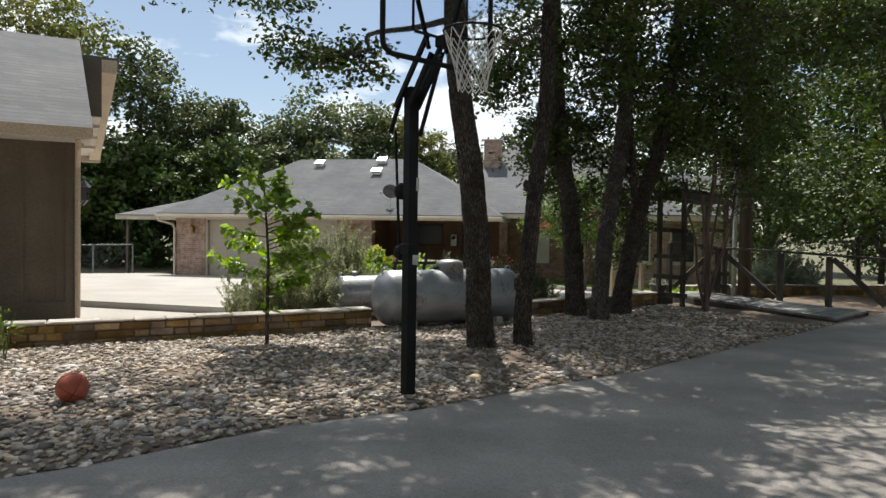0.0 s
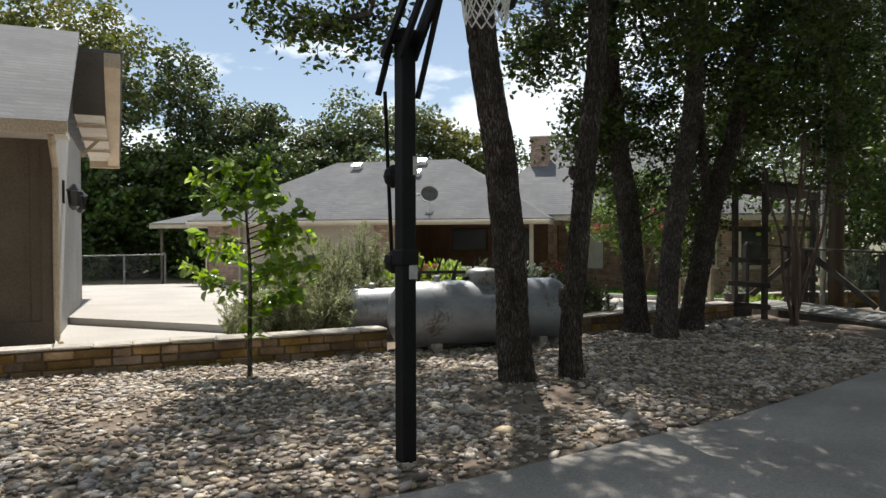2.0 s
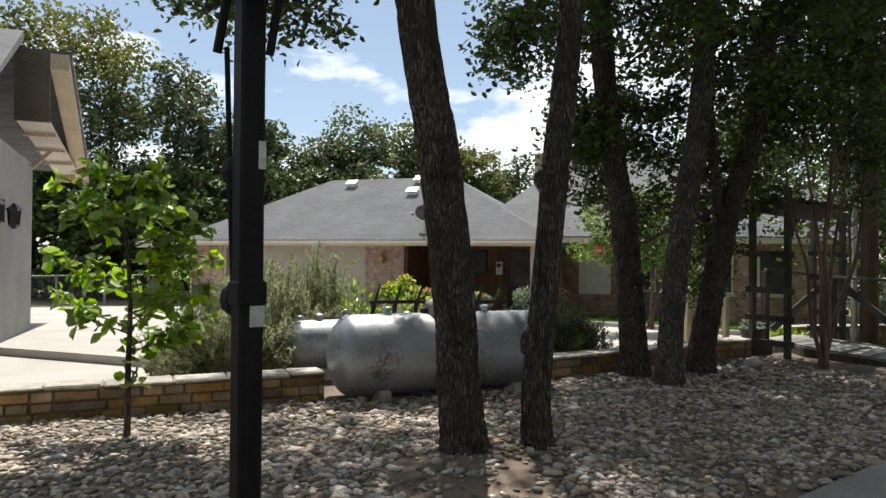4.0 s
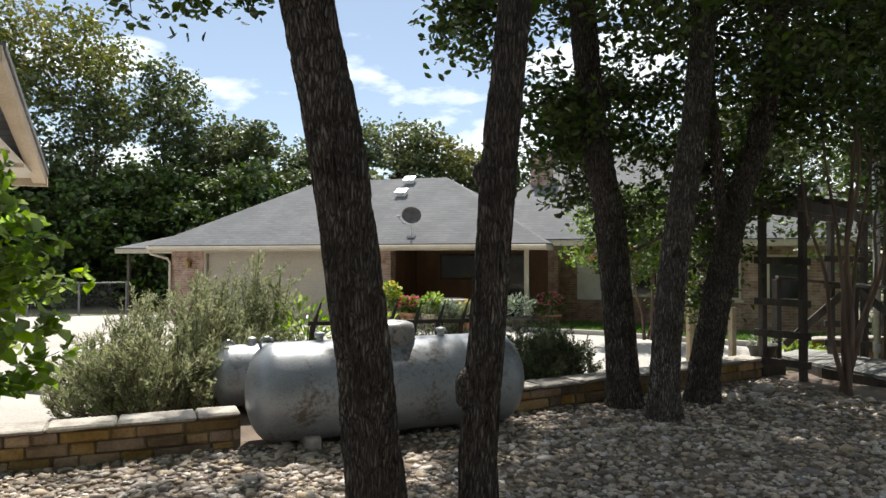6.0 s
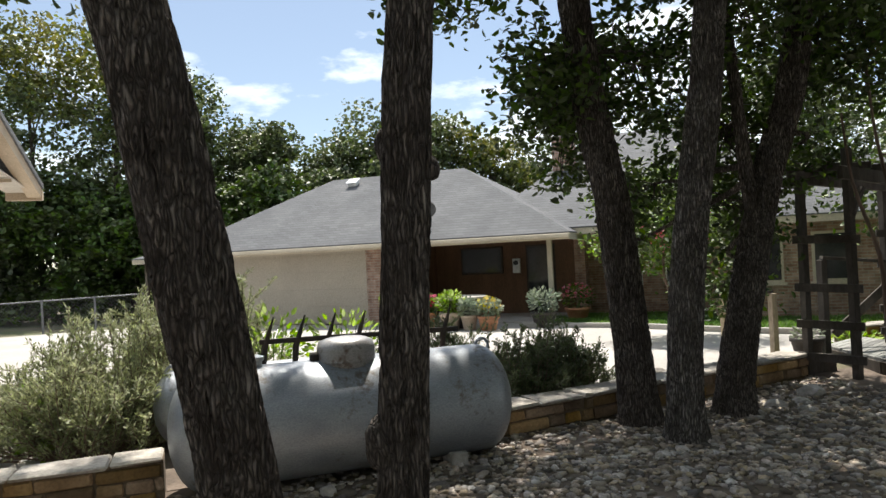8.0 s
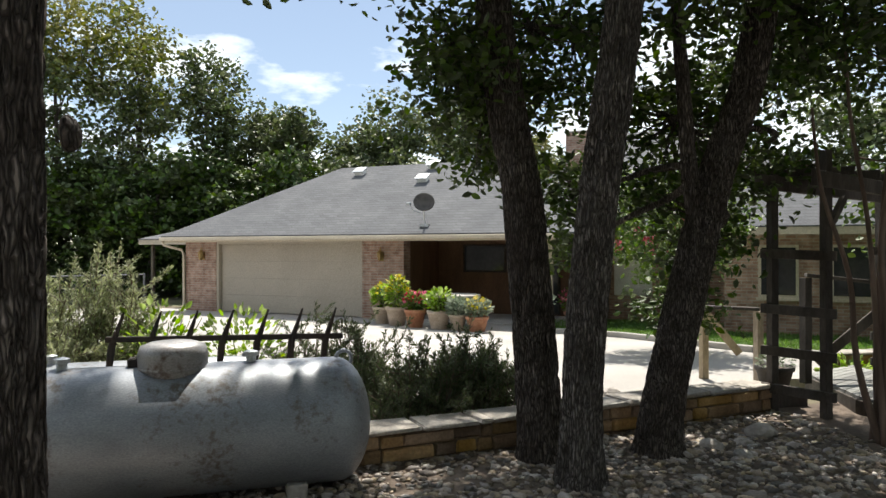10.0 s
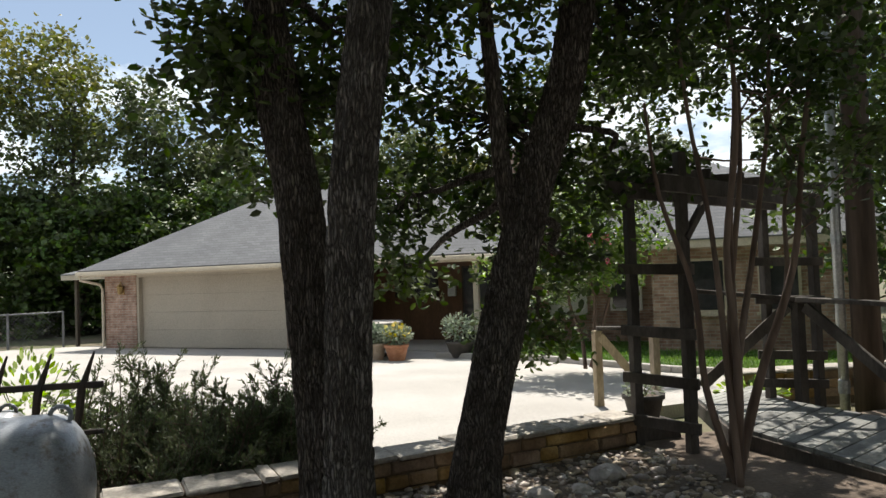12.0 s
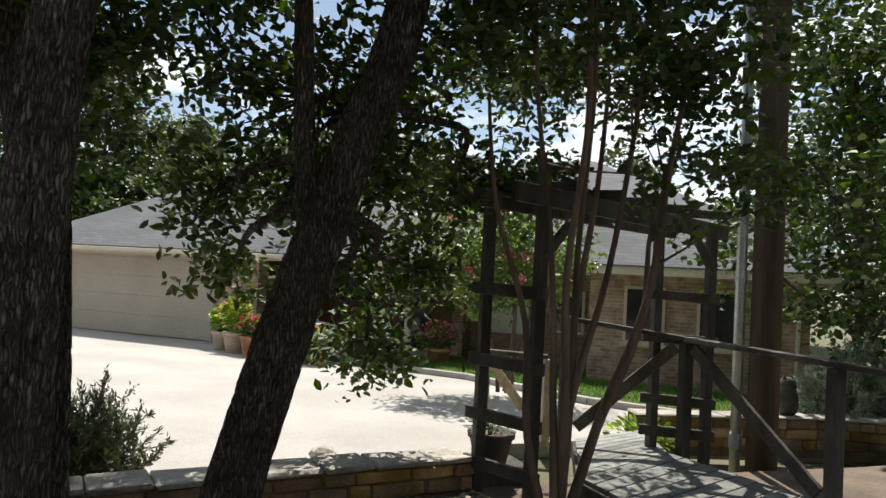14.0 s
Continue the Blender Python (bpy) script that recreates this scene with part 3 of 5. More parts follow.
            if w > 0.08:
                stone(wall, "cap_stone", round(w, 2), cap, depth + 0.03, base @ Matrix.Translation((s + w / 2, depth / 2 + rr.uniform(-0.01, 0.01), z + rr.uniform(-0.004, 0.004)))
                      @ Matrix.Rotation(rr.uniform(-0.015, 0.015), 4, "Z"), M_CAP, rr.randrange(2))
            s += w
    part("mortar_core", core, M_MORTAR, wall)
    return wall


stone_wall("stone_wall_west", [(-6.5, 9.1), (3.92, 9.03)], 0.03, (0.095, 0.09, 0.09), 0.04, 0.27,
           "low tan sandstone garden wall with pale cap stones", 3)
stone_wall("stone_wall_middle", [(6.3, 9.24), (7.3, 9.38), (10.2, 9.85)], -0.02, (0.1, 0.1, 0.095), 0.045, 0.3,
           "low shaded sandstone wall ending at the wooden walkway", 4)
stone_wall("stone_wall_east", [(12.8, 11.65), (14.9, 11.25), (19.4, 9.5)], -0.12, (0.11, 0.11, 0.1), 0.04, 0.28,
           "low sandstone wall beside the driveway under trees", 6)

# ---- house ----
HOUSE = pose(4.04, 27.65, -0.33, 0, 0, -40)


def house():
    h = thing("house", "single-storey rose brick house with grey hipped shingle roof", "house", HOUSE)

    def wall(name, x0, x1, y0, y1, z0, z1, material, label=""):
        return part(name, bx(x0, x1, y0, y1, z0, z1), material, h, label)

    wall("brick_pillar", 0, 1.18, 0, 0.4, -0.3, 2.12, M_BRICK)
    wall("brick_pillar", 6.24, 7.5, 0, 0.4, -0.3, 2.12, M_BRICK)
    wall("header", 1.18, 6.24, 0.03, 0.38, 2.02, 2.12, M_CREAM)
    wall("jamb", 1.18, 1.26, 0.02, 0.3, 0.0, 2.02, M_CREAM)
    wall("jamb", 6.16, 6.24, 0.02, 0.3, 0.0, 2.02, M_CREAM)
    door = part("garage_door", bx(1.26, 6.16, 0.18, 0.21, 0.0, 2.02), M_CREAM, h, "closed cream sectional garage door")
    for i in range(4):
        bm = bmesh.new()
        z0 = 0.01 + i * 0.502
        box(bm, 1.27, 6.15, 0.145, 0.181, z0, z0 + 0.499, 0.003)
        part("door_section", bm, M_CREAM, door)
    wall("side_wall", 0, 0.3, 0.4, 7.4, -0.3, 2.12, M_BRICK)
    wall("porch_side_wall", 7.2, 7.5, 0.4, 2.3, -0.3, 2.12, M_CEDAR)
    wall("porch_back_wall", 7.5, 11.7, 2.3, 2.55, -0.3, 2.2, M_CEDAR, "stained cedar porch wall in shade")
    wall("porch_floor", 7.5, 11.8, -0.1, 2.3, -0.25, 0.02, M_CONCRETE)
    wall("porch_ceiling", 7.5, 11.9, 0.0, 2.5, 2.13, 2.17, M_SOFFIT)
    wall("porch_post", 11.4, 11.52, 0.0, 0.12, 0.0, 2.12, M_FASCIA, "slim cream porch post")
    for x0, x1, z0, z1 in ((8.3, 9.6, 1.2, 2.0), (10.3, 11.15, 0.05, 2.0)):
        w = part("window_frame" if z0 > 1 else "entry_door", bx(x0, x1, 2.25, 2.3, z0, z1), M_DARKIRON, h)
        part("pane", bx(x0 + 0.06, x1 - 0.06, 2.235, 2.25, z0 + 0.06, z1 - 0.06), M_DARKGLASS, w)
    mb = part("meter_box", bx(9.9, 10.12, 2.2, 2.3, 1.2, 1.62, 0.01), M_GALV, h, "grey electric meter box")
    part("meter_dial", lathe(bmesh.new(), [(0.07, 0), (0.07, 0.06), (0.05, 0.08)], 16, Matrix.Translation((10.01, 2.2, 1.5)) @ Matrix.Rotation(radians(90), 4, "X")), M_DARKGLASS, mb)
    wall("middle_wall", 11.7, 15.4, 3.0, 3.3, -0.3, 2.4, M_BRICK)
    wall("middle_side_wall", 11.7, 12.0, 2.3, 3.0, -0.3, 2.2, M_BRICK)
    for x0, x1, z0, z1 in ((12.5, 13.5, 0.6, 1.75), (14.1, 14.9, 0.7, 1.75)):
        w = part("window_frame", bx(x0, x1, 2.93, 3.0, z0, z1), M_WHITE, h)
        part("pane", bx(x0 + 0.07, x1 - 0.07, 2.915, 2.93, z0 + 0.07, z1 - 0.07), M_WHITE if x0 < 13 else M_DARKGLASS, w, "window with pale blind drawn" if x0 < 13 else "")
    wall("wing_front_wall", 15.4, 19.5, 0.3, 0.6, -0.3, 2.2, M_BRICK)
    wall("wing_side_wall", 15.4, 15.7, 0.6, 3.3, -0.3, 2.2, M_BRICK)
    wall("wing_end_wall", 19.2, 19.5, 0.6, 3.3, -0.3, 2.2, M_BRICK)
    for x0, x1 in ((16.1, 16.9), (17.5, 18.3)):
        w = part("window_frame", bx(x0, x1, 0.25, 0.3, 0.8, 1.95), M_FASCIA, h)
        part("pane", bx(x0 + 0.06, x1 - 0.06, 0.235, 0.25, 0.86, 1.89), M_DARKGLASS, w)
        part("window_sill", bx(x0 - 0.05, x1 + 0.05, 0.2, 0.3, 0.74, 0.8), M_FASCIA, w)

    def hip(name, x0, x1, y0, y1, z, pitch, inset0=None, inset1=None, label=""):
        half = (y1 - y0) / 2
        i0 = half if inset0 is None else inset0
        i1 = half if inset1 is None else inset1
        zr = z + pitch * half
        bm = bmesh.new()
        c = [bm.verts.new(p) for p in ((x0, y0, z), (x1, y0, z), (x1, y1, z), (x0, y1, z))]
        d = [bm.verts.new((p.co.x, p.co.y, z - 0.03)) for p in c]
        r0, r1 = bm.verts.new((x0 + i0, y0 + half, zr)), bm.verts.new((x1 - i1, y0 + half, zr))
        bm.faces.new((c[0], c[1], r1, r0))
        bm.faces.new((c[1], c[2], r1))
        bm.faces.new((c[2], c[3], r0, r1))
        bm.faces.new((c[3], c[0], r0))
        for i in range(4):
            j = (i + 1) % 4
            bm.faces.new((c[i], d[i], d[j], c[j]))
        bm.faces.new(d[::-1])
        roof = part(name, bm, M_SHINGLE, h, label)
        for a, b, cc, dd in ((x0 + 0.02, x1 - 0.02, y0 + 0.02, y0 + 0.06), (x0 + 0.02, x1 - 0.02, y1 - 0.06, y1 - 0.02),
                             (x0 + 0.02, x0 + 0.06, y0 + 0.06, y1 - 0.06), (x1 - 0.06, x1 - 0.02, y0 + 0.06, y1 - 0.06)):
            part("fascia", bx(a, b, cc, dd, z - 0.19, z - 0.03), M_FASCIA, roof)
        part("soffit", bx(x0 + 0.07, x1 - 0.07, y0 + 0.07, y1 - 0.07, z - 0.135, z - 0.1), M_SOFFIT, roof)
        return roof

    main = hip("garage_roof", -0.5, 12.1, -0.5, 7.4, 2.27, 0.58, label="weathered grey shingle roof")
    hip("main_roof", 9.0, 21.0, 0.6, 14.0, 2.4, 0.5, 3.0)
    hip("wing_roof", 14.6, 19.9, -0.15, 4.6, 2.36, 0.6, 0.3, 0.5)
    part("downspout", tube(bmesh.new(), [(19.8, -0.05, 2.2), (19.75, 0.05, 2.05), (19.3, 0.25, 1.9), (19.28, 0.26, -0.2)], [0.04] * 4, 8), M_FASCIA, h, "cream metal downspout")
    cp = hip("carport_roof", -3.7, 0.1, 1.6, 7.4, 2.23, 0.3, 2.4, 0.1, "grey shingle lean-to roof on thin posts")
    # the posts' dark panel colour stands in for tree shade on them
    for y in (1.9, 7.1):
        part("carport_post", bx(-3.4, -3.3, y, y + 0.1, -0.3, 2.1), M_PANEL, cp)
    # gutter, downspout, roof vents, chimney
    g = bmesh.new()
    box(g, -0.5, 12.1, -0.6, -0.5, 2.12, 2.23, 0.015)
    part("gutter", g, M_FASCIA, main)
    ds = bmesh.new()
    tube(ds, [(-0.42, -0.53, 2.12), (-0.40, -0.5, 2.0), (-0.05, -0.12, 1.85), (-0.02, -0.06, 1.7), (-0.02, -0.06, 0.05), (-0.02, -0.2, 0.0)], [0.04] * 6, 8)
    part("downspout", ds, M_FASCIA, h, "cream metal downspout")
    for x, y in ((4.46, 3.0), (6.98, 2.35), (6.95, 3.2)):
        z = 2.27 + 0.58 * (y + 0.5)
        v = part("roof_vent", bx(-0.16, 0.16, -0.14, 0.14, 0.0, 0.14, 0.02), M_WHITE, main, "small white roof vent")
        v.matrix_basis = pose(x, y, z - 0.02, 30)
        part("vent_cap", bx(-0.2, 0.2, -0.18, 0.18, 0.14, 0.17, 0.01), M_GALV, v)
    ch = part("chimney", bx(10.8, 11.45, 4.4, 5.1, 3.8, 5.36), M_BRICK, h, "short brick chimney stack")
    part("chimney_cap", bx(10.75, 11.5, 4.35, 5.15, 5.36, 5.43, 0.02), M_ROCK, ch)
    for x in (0.7, 6.85):
        lamp = part("wall_lamp", bx(x - 0.05, x + 0.05, -0.02, 0.0, 1.55, 1.8), M_BRASS, h, "small brass carriage lamp")
        part("lantern", lathe(bmesh.new(), [(0.03, 0), (0.07, 0.05), (0.085, 0.2), (0.1, 0.22), (0.02, 0.3)], 6, Matrix.Translation((x, -0.12, 1.55))), M_BRASS, lamp)
        part("bracket", tube(bmesh.new(), [(x, -0.01, 1.75), (x, -0.1, 1.92), (x, -0.12, 1.84)], [0.012] * 3, 6), M_BRASS, lamp)
    return h


house()

# satellite dish on the roof slope
dish = thing("satellite_dish", "dark grey satellite dish on the roof slope", "satellite dish", HOUSE @ pose(8.2, -0.12, 2.27 + 0.58 * 0.38))
part("mast", tube(bmesh.new(), [(0, 0, 0), (0, -0.1, 0.3), (0.03, -0.16, 0.45)], [0.025] * 3, 8), M_GALV, dish)
part("foot_plate", bx(-0.12, 0.12, -0.12, 0.12, -0.05, 0.02), M_GALV, dish)
bowl = bmesh.new()
lathe(bowl, [(0.02, 0.0), (0.15, 0.015), (0.23, 0.045), (0.275, 0.075), (0.275, 0.085), (0.22, 0.06), (0.1, 0.02)], 20,
      pose(0.05, -0.2, 0.55) @ pose(0, 0, 0, 62, 0, 25))
part("reflector", bowl, M_DARKPOT, dish, "dark grey dish face", True)
part("feed_arm", tube(bmesh.new(), [(0.0, -0.2, 0.3), (-0.1, -0.5, 0.35), (-0.18, -0.62, 0.5)], [0.012] * 3, 6), M_GALV, dish)
part("feed_horn", bx(-0.23, -0.13, -0.68, -0.58, 0.48, 0.56, 0.01), M_GALV, dish)


# ---- workshop building ----
def workshop():
    b = thing("workshop", "brown sided workshop with grey shingle roof and deep hood", "workshop", pose(0.34, 12.15, -0.05, 0, 0, -1))

    def p(name, x0, x1, y0, y1, z0, z1, material, label=""):
        return part(name, bx(x0, x1, y0, y1, z0, z1), material, b, label)

    front = p("front_wall", -9, 0, 0, 0.15, 0, 2.75, M_SIDING)
    for i in range(22):
        x = -0.28 - i * 0.4
        part("batten", bx(x - 0.02, x + 0.02, -0.018, 0.0, 0.3, 2.72), M_SIDING, front)
    part("skirt_board", bx(-9, 0.02, -0.03, 0.0, 0.02, 0.32), M_SIDING, front)
    part("corner_board", bx(-0.12, 0.025, -0.03, 0.1, 0.32, 2.75), M_SIDING, front)
    wf = part("window_frame", bx(-1.95, -1.05, -0.04, 0.0, 1.1, 2.1), M_DARKIRON, front)
    part("pane", bx(-1.88, -1.12, -0.05, -0.04, 1.17, 2.03), M_DARKGLASS, wf)
    p("side_wall", -0.15, 0, 0.15, 5.8, 0, 3.2, M_GREYWALL, "pale grey side wall with lanterns")
    p("back_wall", -9, 0, 5.8, 5.95, 0, 3.2, M_GREYWALL)
    p("west_wall", -9.15, -9, 0, 5.95, 0, 3.2, M_GREYWALL)
    # roof slope towards the road
    roof = bmesh.new()
    y0, z0, y1, z1 = -0.62, 2.89, 3.9, 5.18
    vs = [roof.verts.new(v) for v in ((-9.5, y0, z0), (0.24, y0, z0), (0.12, y1, z1), (-9.5, y1, z1),
                                      (-9.5, y0, z0 - 0.04), (0.24, y0, z0 - 0.04), (0.12, y1, z1 - 0.16), (-9.5, y1, z1 - 0.16))]
    for f in ((0, 1, 2, 3), (7, 6, 5, 4), (0, 4, 5, 1), (1, 5, 6, 2), (2, 6, 7, 3), (3, 7, 4, 0)):
        roof.faces.new([vs[i] for i in f])
    r = part("front_roof", roof, M_SHINGLE, b, "grey shingle roof slope")
    part("fascia", bx(-9.5, 0.24, -0.68, -0.62, 2.74, 2.88), M_TAN, r)
    part("soffit", bx(-9.5, 0.22, -0.62, 0.0, 2.72, 2.76), M_SOFFIT, r)
    part("roof_vent", bx(-1.75, -1.45, 3.3, 3.6, 4.78, 4.95, 0.02), M_WHITE, r, "small white roof vent")
    ds = bmesh.new()
    tube(ds, [(0.05, -0.55, 2.72), (0.05, -0.5, 2.6), (0.05, -0.06, 2.35), (0.05, -0.06, 0.1), (0.1, -0.15, 0.03)], [0.04] * 5, 8)
    part("downspout", ds, M_TAN, b, "tan metal downspout at the corner")
    # far slope with its deep side hood
    bm = bmesh.new()
    y0, z0, y1, z1 = 3.9, 4.9, 9.5, 3.55
    vs = [bm.verts.new(v) for v in ((-9.5, y0, z0), (0.84, y0, z0), (0.72, y1, z1), (-9.5, y1, z1),
                                    (-9.5, y0, z0 - 0.1), (0.84, y0, z0 - 0.1), (0.72, y1, z1 - 0.1), (-9.5, y1, z1 - 0.1))]
    for f in ((0, 1, 2, 3), (7, 6, 5, 4), (0, 4, 5, 1), (1, 5, 6, 2), (2, 6, 7, 3), (3, 7, 4, 0)):
        bm.faces.new([vs[i] for i in f])
    hood = part("rear_roof", bm, M_SHINGLE, b)
    part("hood_panel", bx(0.0, 0.52, 3.86, 3.94, 3.68, 4.84), M_PANEL, hood, "dark brown vertical panel under the hood")
    rake = bmesh.new()
    vs = [rake.verts.new(v) for v in ((0.52, y0 - 0.03, z0 - 0.06), (0.8, y0 - 0.03, z0 - 0.06), (0.68, y1, z1 - 0.06), (0.42, y1, z1 - 0.06),
                                      (0.52, y0 - 0.03, z0 - 0.32), (0.8, y0 - 0.03, z0 - 0.32), (0.68, y1, z1 - 0.32), (0.42, y1, z1 - 0.32))]
    for f in ((0, 1, 2, 3), (7, 6, 5, 4), (0, 4, 5, 1), (1, 5, 6, 2), (2, 6, 7, 3), (3, 7, 4, 0)):
        rake.faces.new([vs[i] for i in f])
    part("rake_board", rake, M_TAN, hood, "wide tan rake board")
    part("hood_soffit", beam(bmesh.new(), (0.26, 3.94, 3.72), (0.26, 9.4, 3.38), 0.5, 0.03), M_SOFFIT, hood)
    for y in (4.8, 6.2, 7.6):
        part("soffit_batten", bx(0.0, 0.52, y, y + 0.06, 3.62 - (y - 4) * 0.062, 3.68 - (y - 4) * 0.062), M_TAN, hood)
    part("hood_end_beam", bx(0.0, 0.7, 9.4, 9.55, 3.2, 3.42), M_TAN, hood)
    part("hood_brace", beam(bmesh.new(), (0.02, 5.7, 3.1), (0.36, 5.7, 3.46), 0.07, 0.07), M_TAN, hood)
    for y in (1.6, 3.0):
        lamp = part("wall_lamp", bx(0.0, 0.03, y - 0.06, y + 0.06, 1.95, 2.3), M_DARKIRON, b, "dark iron coach lantern")
        part("lantern", lathe(bmesh.new(), [(0.03, 0), (0.08, 0.06), (0.1, 0.28), (0.12, 0.3), (0.02, 0.4)], 6, Matrix.Translation((0.16, y, 1.85))), M_DARKGLASS, lamp)
    return b


workshop()
# ---- basketball goal ----
def hoop():
    h = thing("basketball_goal", "black pole basketball goal with clear backboard and white net", "basketball goal", pose(2.69, 5.39, -0.11, 0, 0, 14))
    pole = part("pole", bx(-0.05, 0.05, -0.05, 0.05, 0, 2.68, 0.012), M_BLACK, h, "square black steel pole")
    part("sleeve", bx(-0.06, 0.06, -0.06, 0.06, 1.32, 1.42, 0.01), M_BLACK, pole)
    part("sticker", bx(0.02, 0.05, -0.053, -0.05, 1.86, 1.97), M_LABEL, pole, "pale rectangular sticker")
    part("torn_tape", bx(-0.01, 0.05, -0.053, -0.05, 1.24, 1.34), M_LABEL, pole, "torn pale tape scrap")
    part("pole_cap", bx(-0.065, 0.065, -0.065, 0.065, 2.64, 2.72, 0.012), M_BLACK, pole)
    for i, (x, y0, z0, y1, z1) in enumerate(((-0.09, 0.1, 2.56, -0.3, 3.1), (0.09, 0.1, 2.56, -0.3, 3.1), (-0.05, -0.02, 2.55, -0.3, 2.95), (0.05, -0.02, 2.55, -0.3, 2.95))):
        part("lift_arm", beam(bmesh.new(), (x, y0, z0), (x, y1, z1), 0.03, 0.045), M_BLACK, h)
    part("brace_rod", tube(bmesh.new(), [(0.07, -0.03, 2.32), (0.07, -0.3, 2.98)], [0.018] * 2, 8), M_BLACK, h)
    rod = part("crank_rod", tube(bmesh.new(), [(-0.05, 0.08, 2.64), (-0.06, 0.2, 2.36)], [0.02] * 2, 8), M_BLACK, h)
    part("height_rod", tube(bmesh.new(), [(-0.03, 0.17, 2.38), (-0.01, 0.13, 1.38)], [0.012] * 2, 8), M_BLACK, h)
    for z in (1.86, 1.34):
        part("clamp", lathe(bmesh.new(), [(0.02, -0.07), (0.06, -0.04), (0.07, 0.0), (0.06, 0.04), (0.02, 0.07)], 12, Matrix.Translation((0.0, 0.11, z))), M_BLACK, h)
    # backboard
    bw, z0, z1, y = 0.56, 2.88, 3.62, -0.34
    board = part("backboard", bx(-bw, bw, y - 0.006, y + 0.006, z0, z1), M_BOARDGLASS, h, "clear acrylic backboard in black frame")
    fr = bmesh.new()
    pts = []
    for cx, cz, a0 in ((bw - 0.08, z0 + 0.08, -90), (bw - 0.08, z1 - 0.08, 0), (-bw + 0.08, z1 - 0.08, 90), (-bw + 0.08, z0 + 0.08, 180)):
        for k in range(5):
            a = radians(a0 + k * 22.5)
            pts.append((cx + 0.1 * math.cos(a), y, cz + 0.1 * math.sin(a)))
    pts.append(pts[0])
    tube(fr, pts, [0.022] * len(pts), 8, cap=False)
    part("frame", fr, M_BLACK, board)
    for x in (-0.29, 0.29):
        part("target_line", bx(x - 0.012, x + 0.012, y - 0.012, y - 0.007, 3.07, 3.49), M_BLACK, board)
    for z in (3.07, 3.48):
        part("target_line", bx(-0.278, 0.278, y - 0.012, y - 0.007, z - 0.012, z + 0.012), M_BLACK, board)
    for s in (-1, 1):
        part("frame_strut", beam(bmesh.new(), (s * 0.09, y + 0.03, 2.97), (s * 0.3, y + 0.03, 3.58), 0.03, 0.03), M_BLACK, board)
    part("rim_bracket", bx(-0.07, 0.07, y - 0.13, y - 0.012, 2.98, 3.07, 0.01), M_BLACK, h)
    cy, cz, R = y - 0.15 - 0.225, 3.05, 0.225
    ring = [(R * math.cos(2 * math.pi * k / 28), cy + R * math.sin(2 * math.pi * k / 28), cz) for k in range(29)]
    part("rim", tube(bmesh.new(), ring, [0.01] * 29, 8, cap=False), M_BLACK, h, "dark metal rim", True)
    # net of crossing cords
    net = bmesh.new()
    prof = [(0.225, 0.0), (0.195, -0.1), (0.165, -0.19), (0.14, -0.27), (0.125, -0.34), (0.115, -0.41), (0.11, -0.45)]
    for k in range(12):
        for sgn in (-1, 1):
            cord = []
            for i, (r, z) in enumerate(prof):
                a = 2 * math.pi * (k + (sgn * 0.5 if i % 2 else 0) + (0 if i % 2 else 0)) / 12
                cord.append((r * math.cos(a), cy + r * math.sin(a), cz + z))
            tube(net, cord, [0.0055] * len(cord), 4)
    part("net", net, M_NET, h, "white knotted cord net")
    return h


hoop()

# basketball
ball = thing("basketball", "orange-red rubber basketball lying on gravel", "basketball", pose(0.19, 6.15, 0.055 + 0.118, 20, 30, 10))
bm = bmesh.new()
bmesh.ops.create_uvsphere(bm, u_segments=28, v_segments=18, radius=0.118)
part("shell", bm, M_BALL, ball, "", True)
for rx, rz in ((0, 0), (90, 0), (90, 90)):
    bm = bmesh.new()
    m = pose(0, 0, 0, rx, 0, rz)
    tube(bm, [m @ Vector((0.1175 * math.cos(a), 0.1175 * math.sin(a), 0)) for a in np.linspace(0, 2 * math.pi, 33)], [0.0022] * 33, 6, cap=False)
    part("seam", bm, M_BLACK, ball)


# ---- propane tanks ----
def tank(name, m, L, R, dome, label):
    t = thing(name, label, "propane tank", m)
    prof = [(0.0, -L / 2)]
    for a in range(10, 91, 10):
        prof.append((R * math.sin(radians(a)), -L / 2 + R * 0.55 * (1 - math.cos(radians(a)))))
    prof += [(r, -z) for r, z in prof[::-1]]
    turn = Matrix.Translation((0, 0, R + 0.07)) @ Matrix.Rotation(radians(90), 4, "Y")
    part("shell", lathe(bmesh.new(), prof, 40, turn), M_TANK, t, "weathered silver painted shell", True)
    for s in (-1, 1):
        part("saddle", bx(s * L * 0.3 - 0.06, s * L * 0.3 + 0.06, -0.28, 0.28, 0, 0.14, 0.01), M_ROCK, t, "concrete block foot")
        lug = bmesh.new()
        tube(lug, [(s * (L / 2 - 0.16) + 0.05 * math.cos(a), 0, 2 * R + 0.06 + 0.05 * math.sin(a)) for a in np.linspace(0, 2 * math.pi, 15)], [0.013] * 15, 8, cap=False)
        part("lifting_lug", lug, M_TANK, t)
    for x in (0.45, -0.6):
        part("fitting", lathe(bmesh.new(), [(0.03, 0), (0.03, 0.04), (0.045, 0.045), (0.045, 0.07), (0.01, 0.08)], 10, Matrix.Translation((x, 0, 2 * R + 0.06))), M_GALV, t)
    if dome:
        d = part("valve_dome", lathe(bmesh.new(), [(0.19, -0.02), (0.2, 0.0), (0.2, 0.12), (0.185, 0.165), (0.13, 0.185), (0.0, 0.2)], 28, Matrix.Translation((0, 0, 2 * R + 0.02))), M_DOME, t, "pale stained valve dome with rust spots", True)
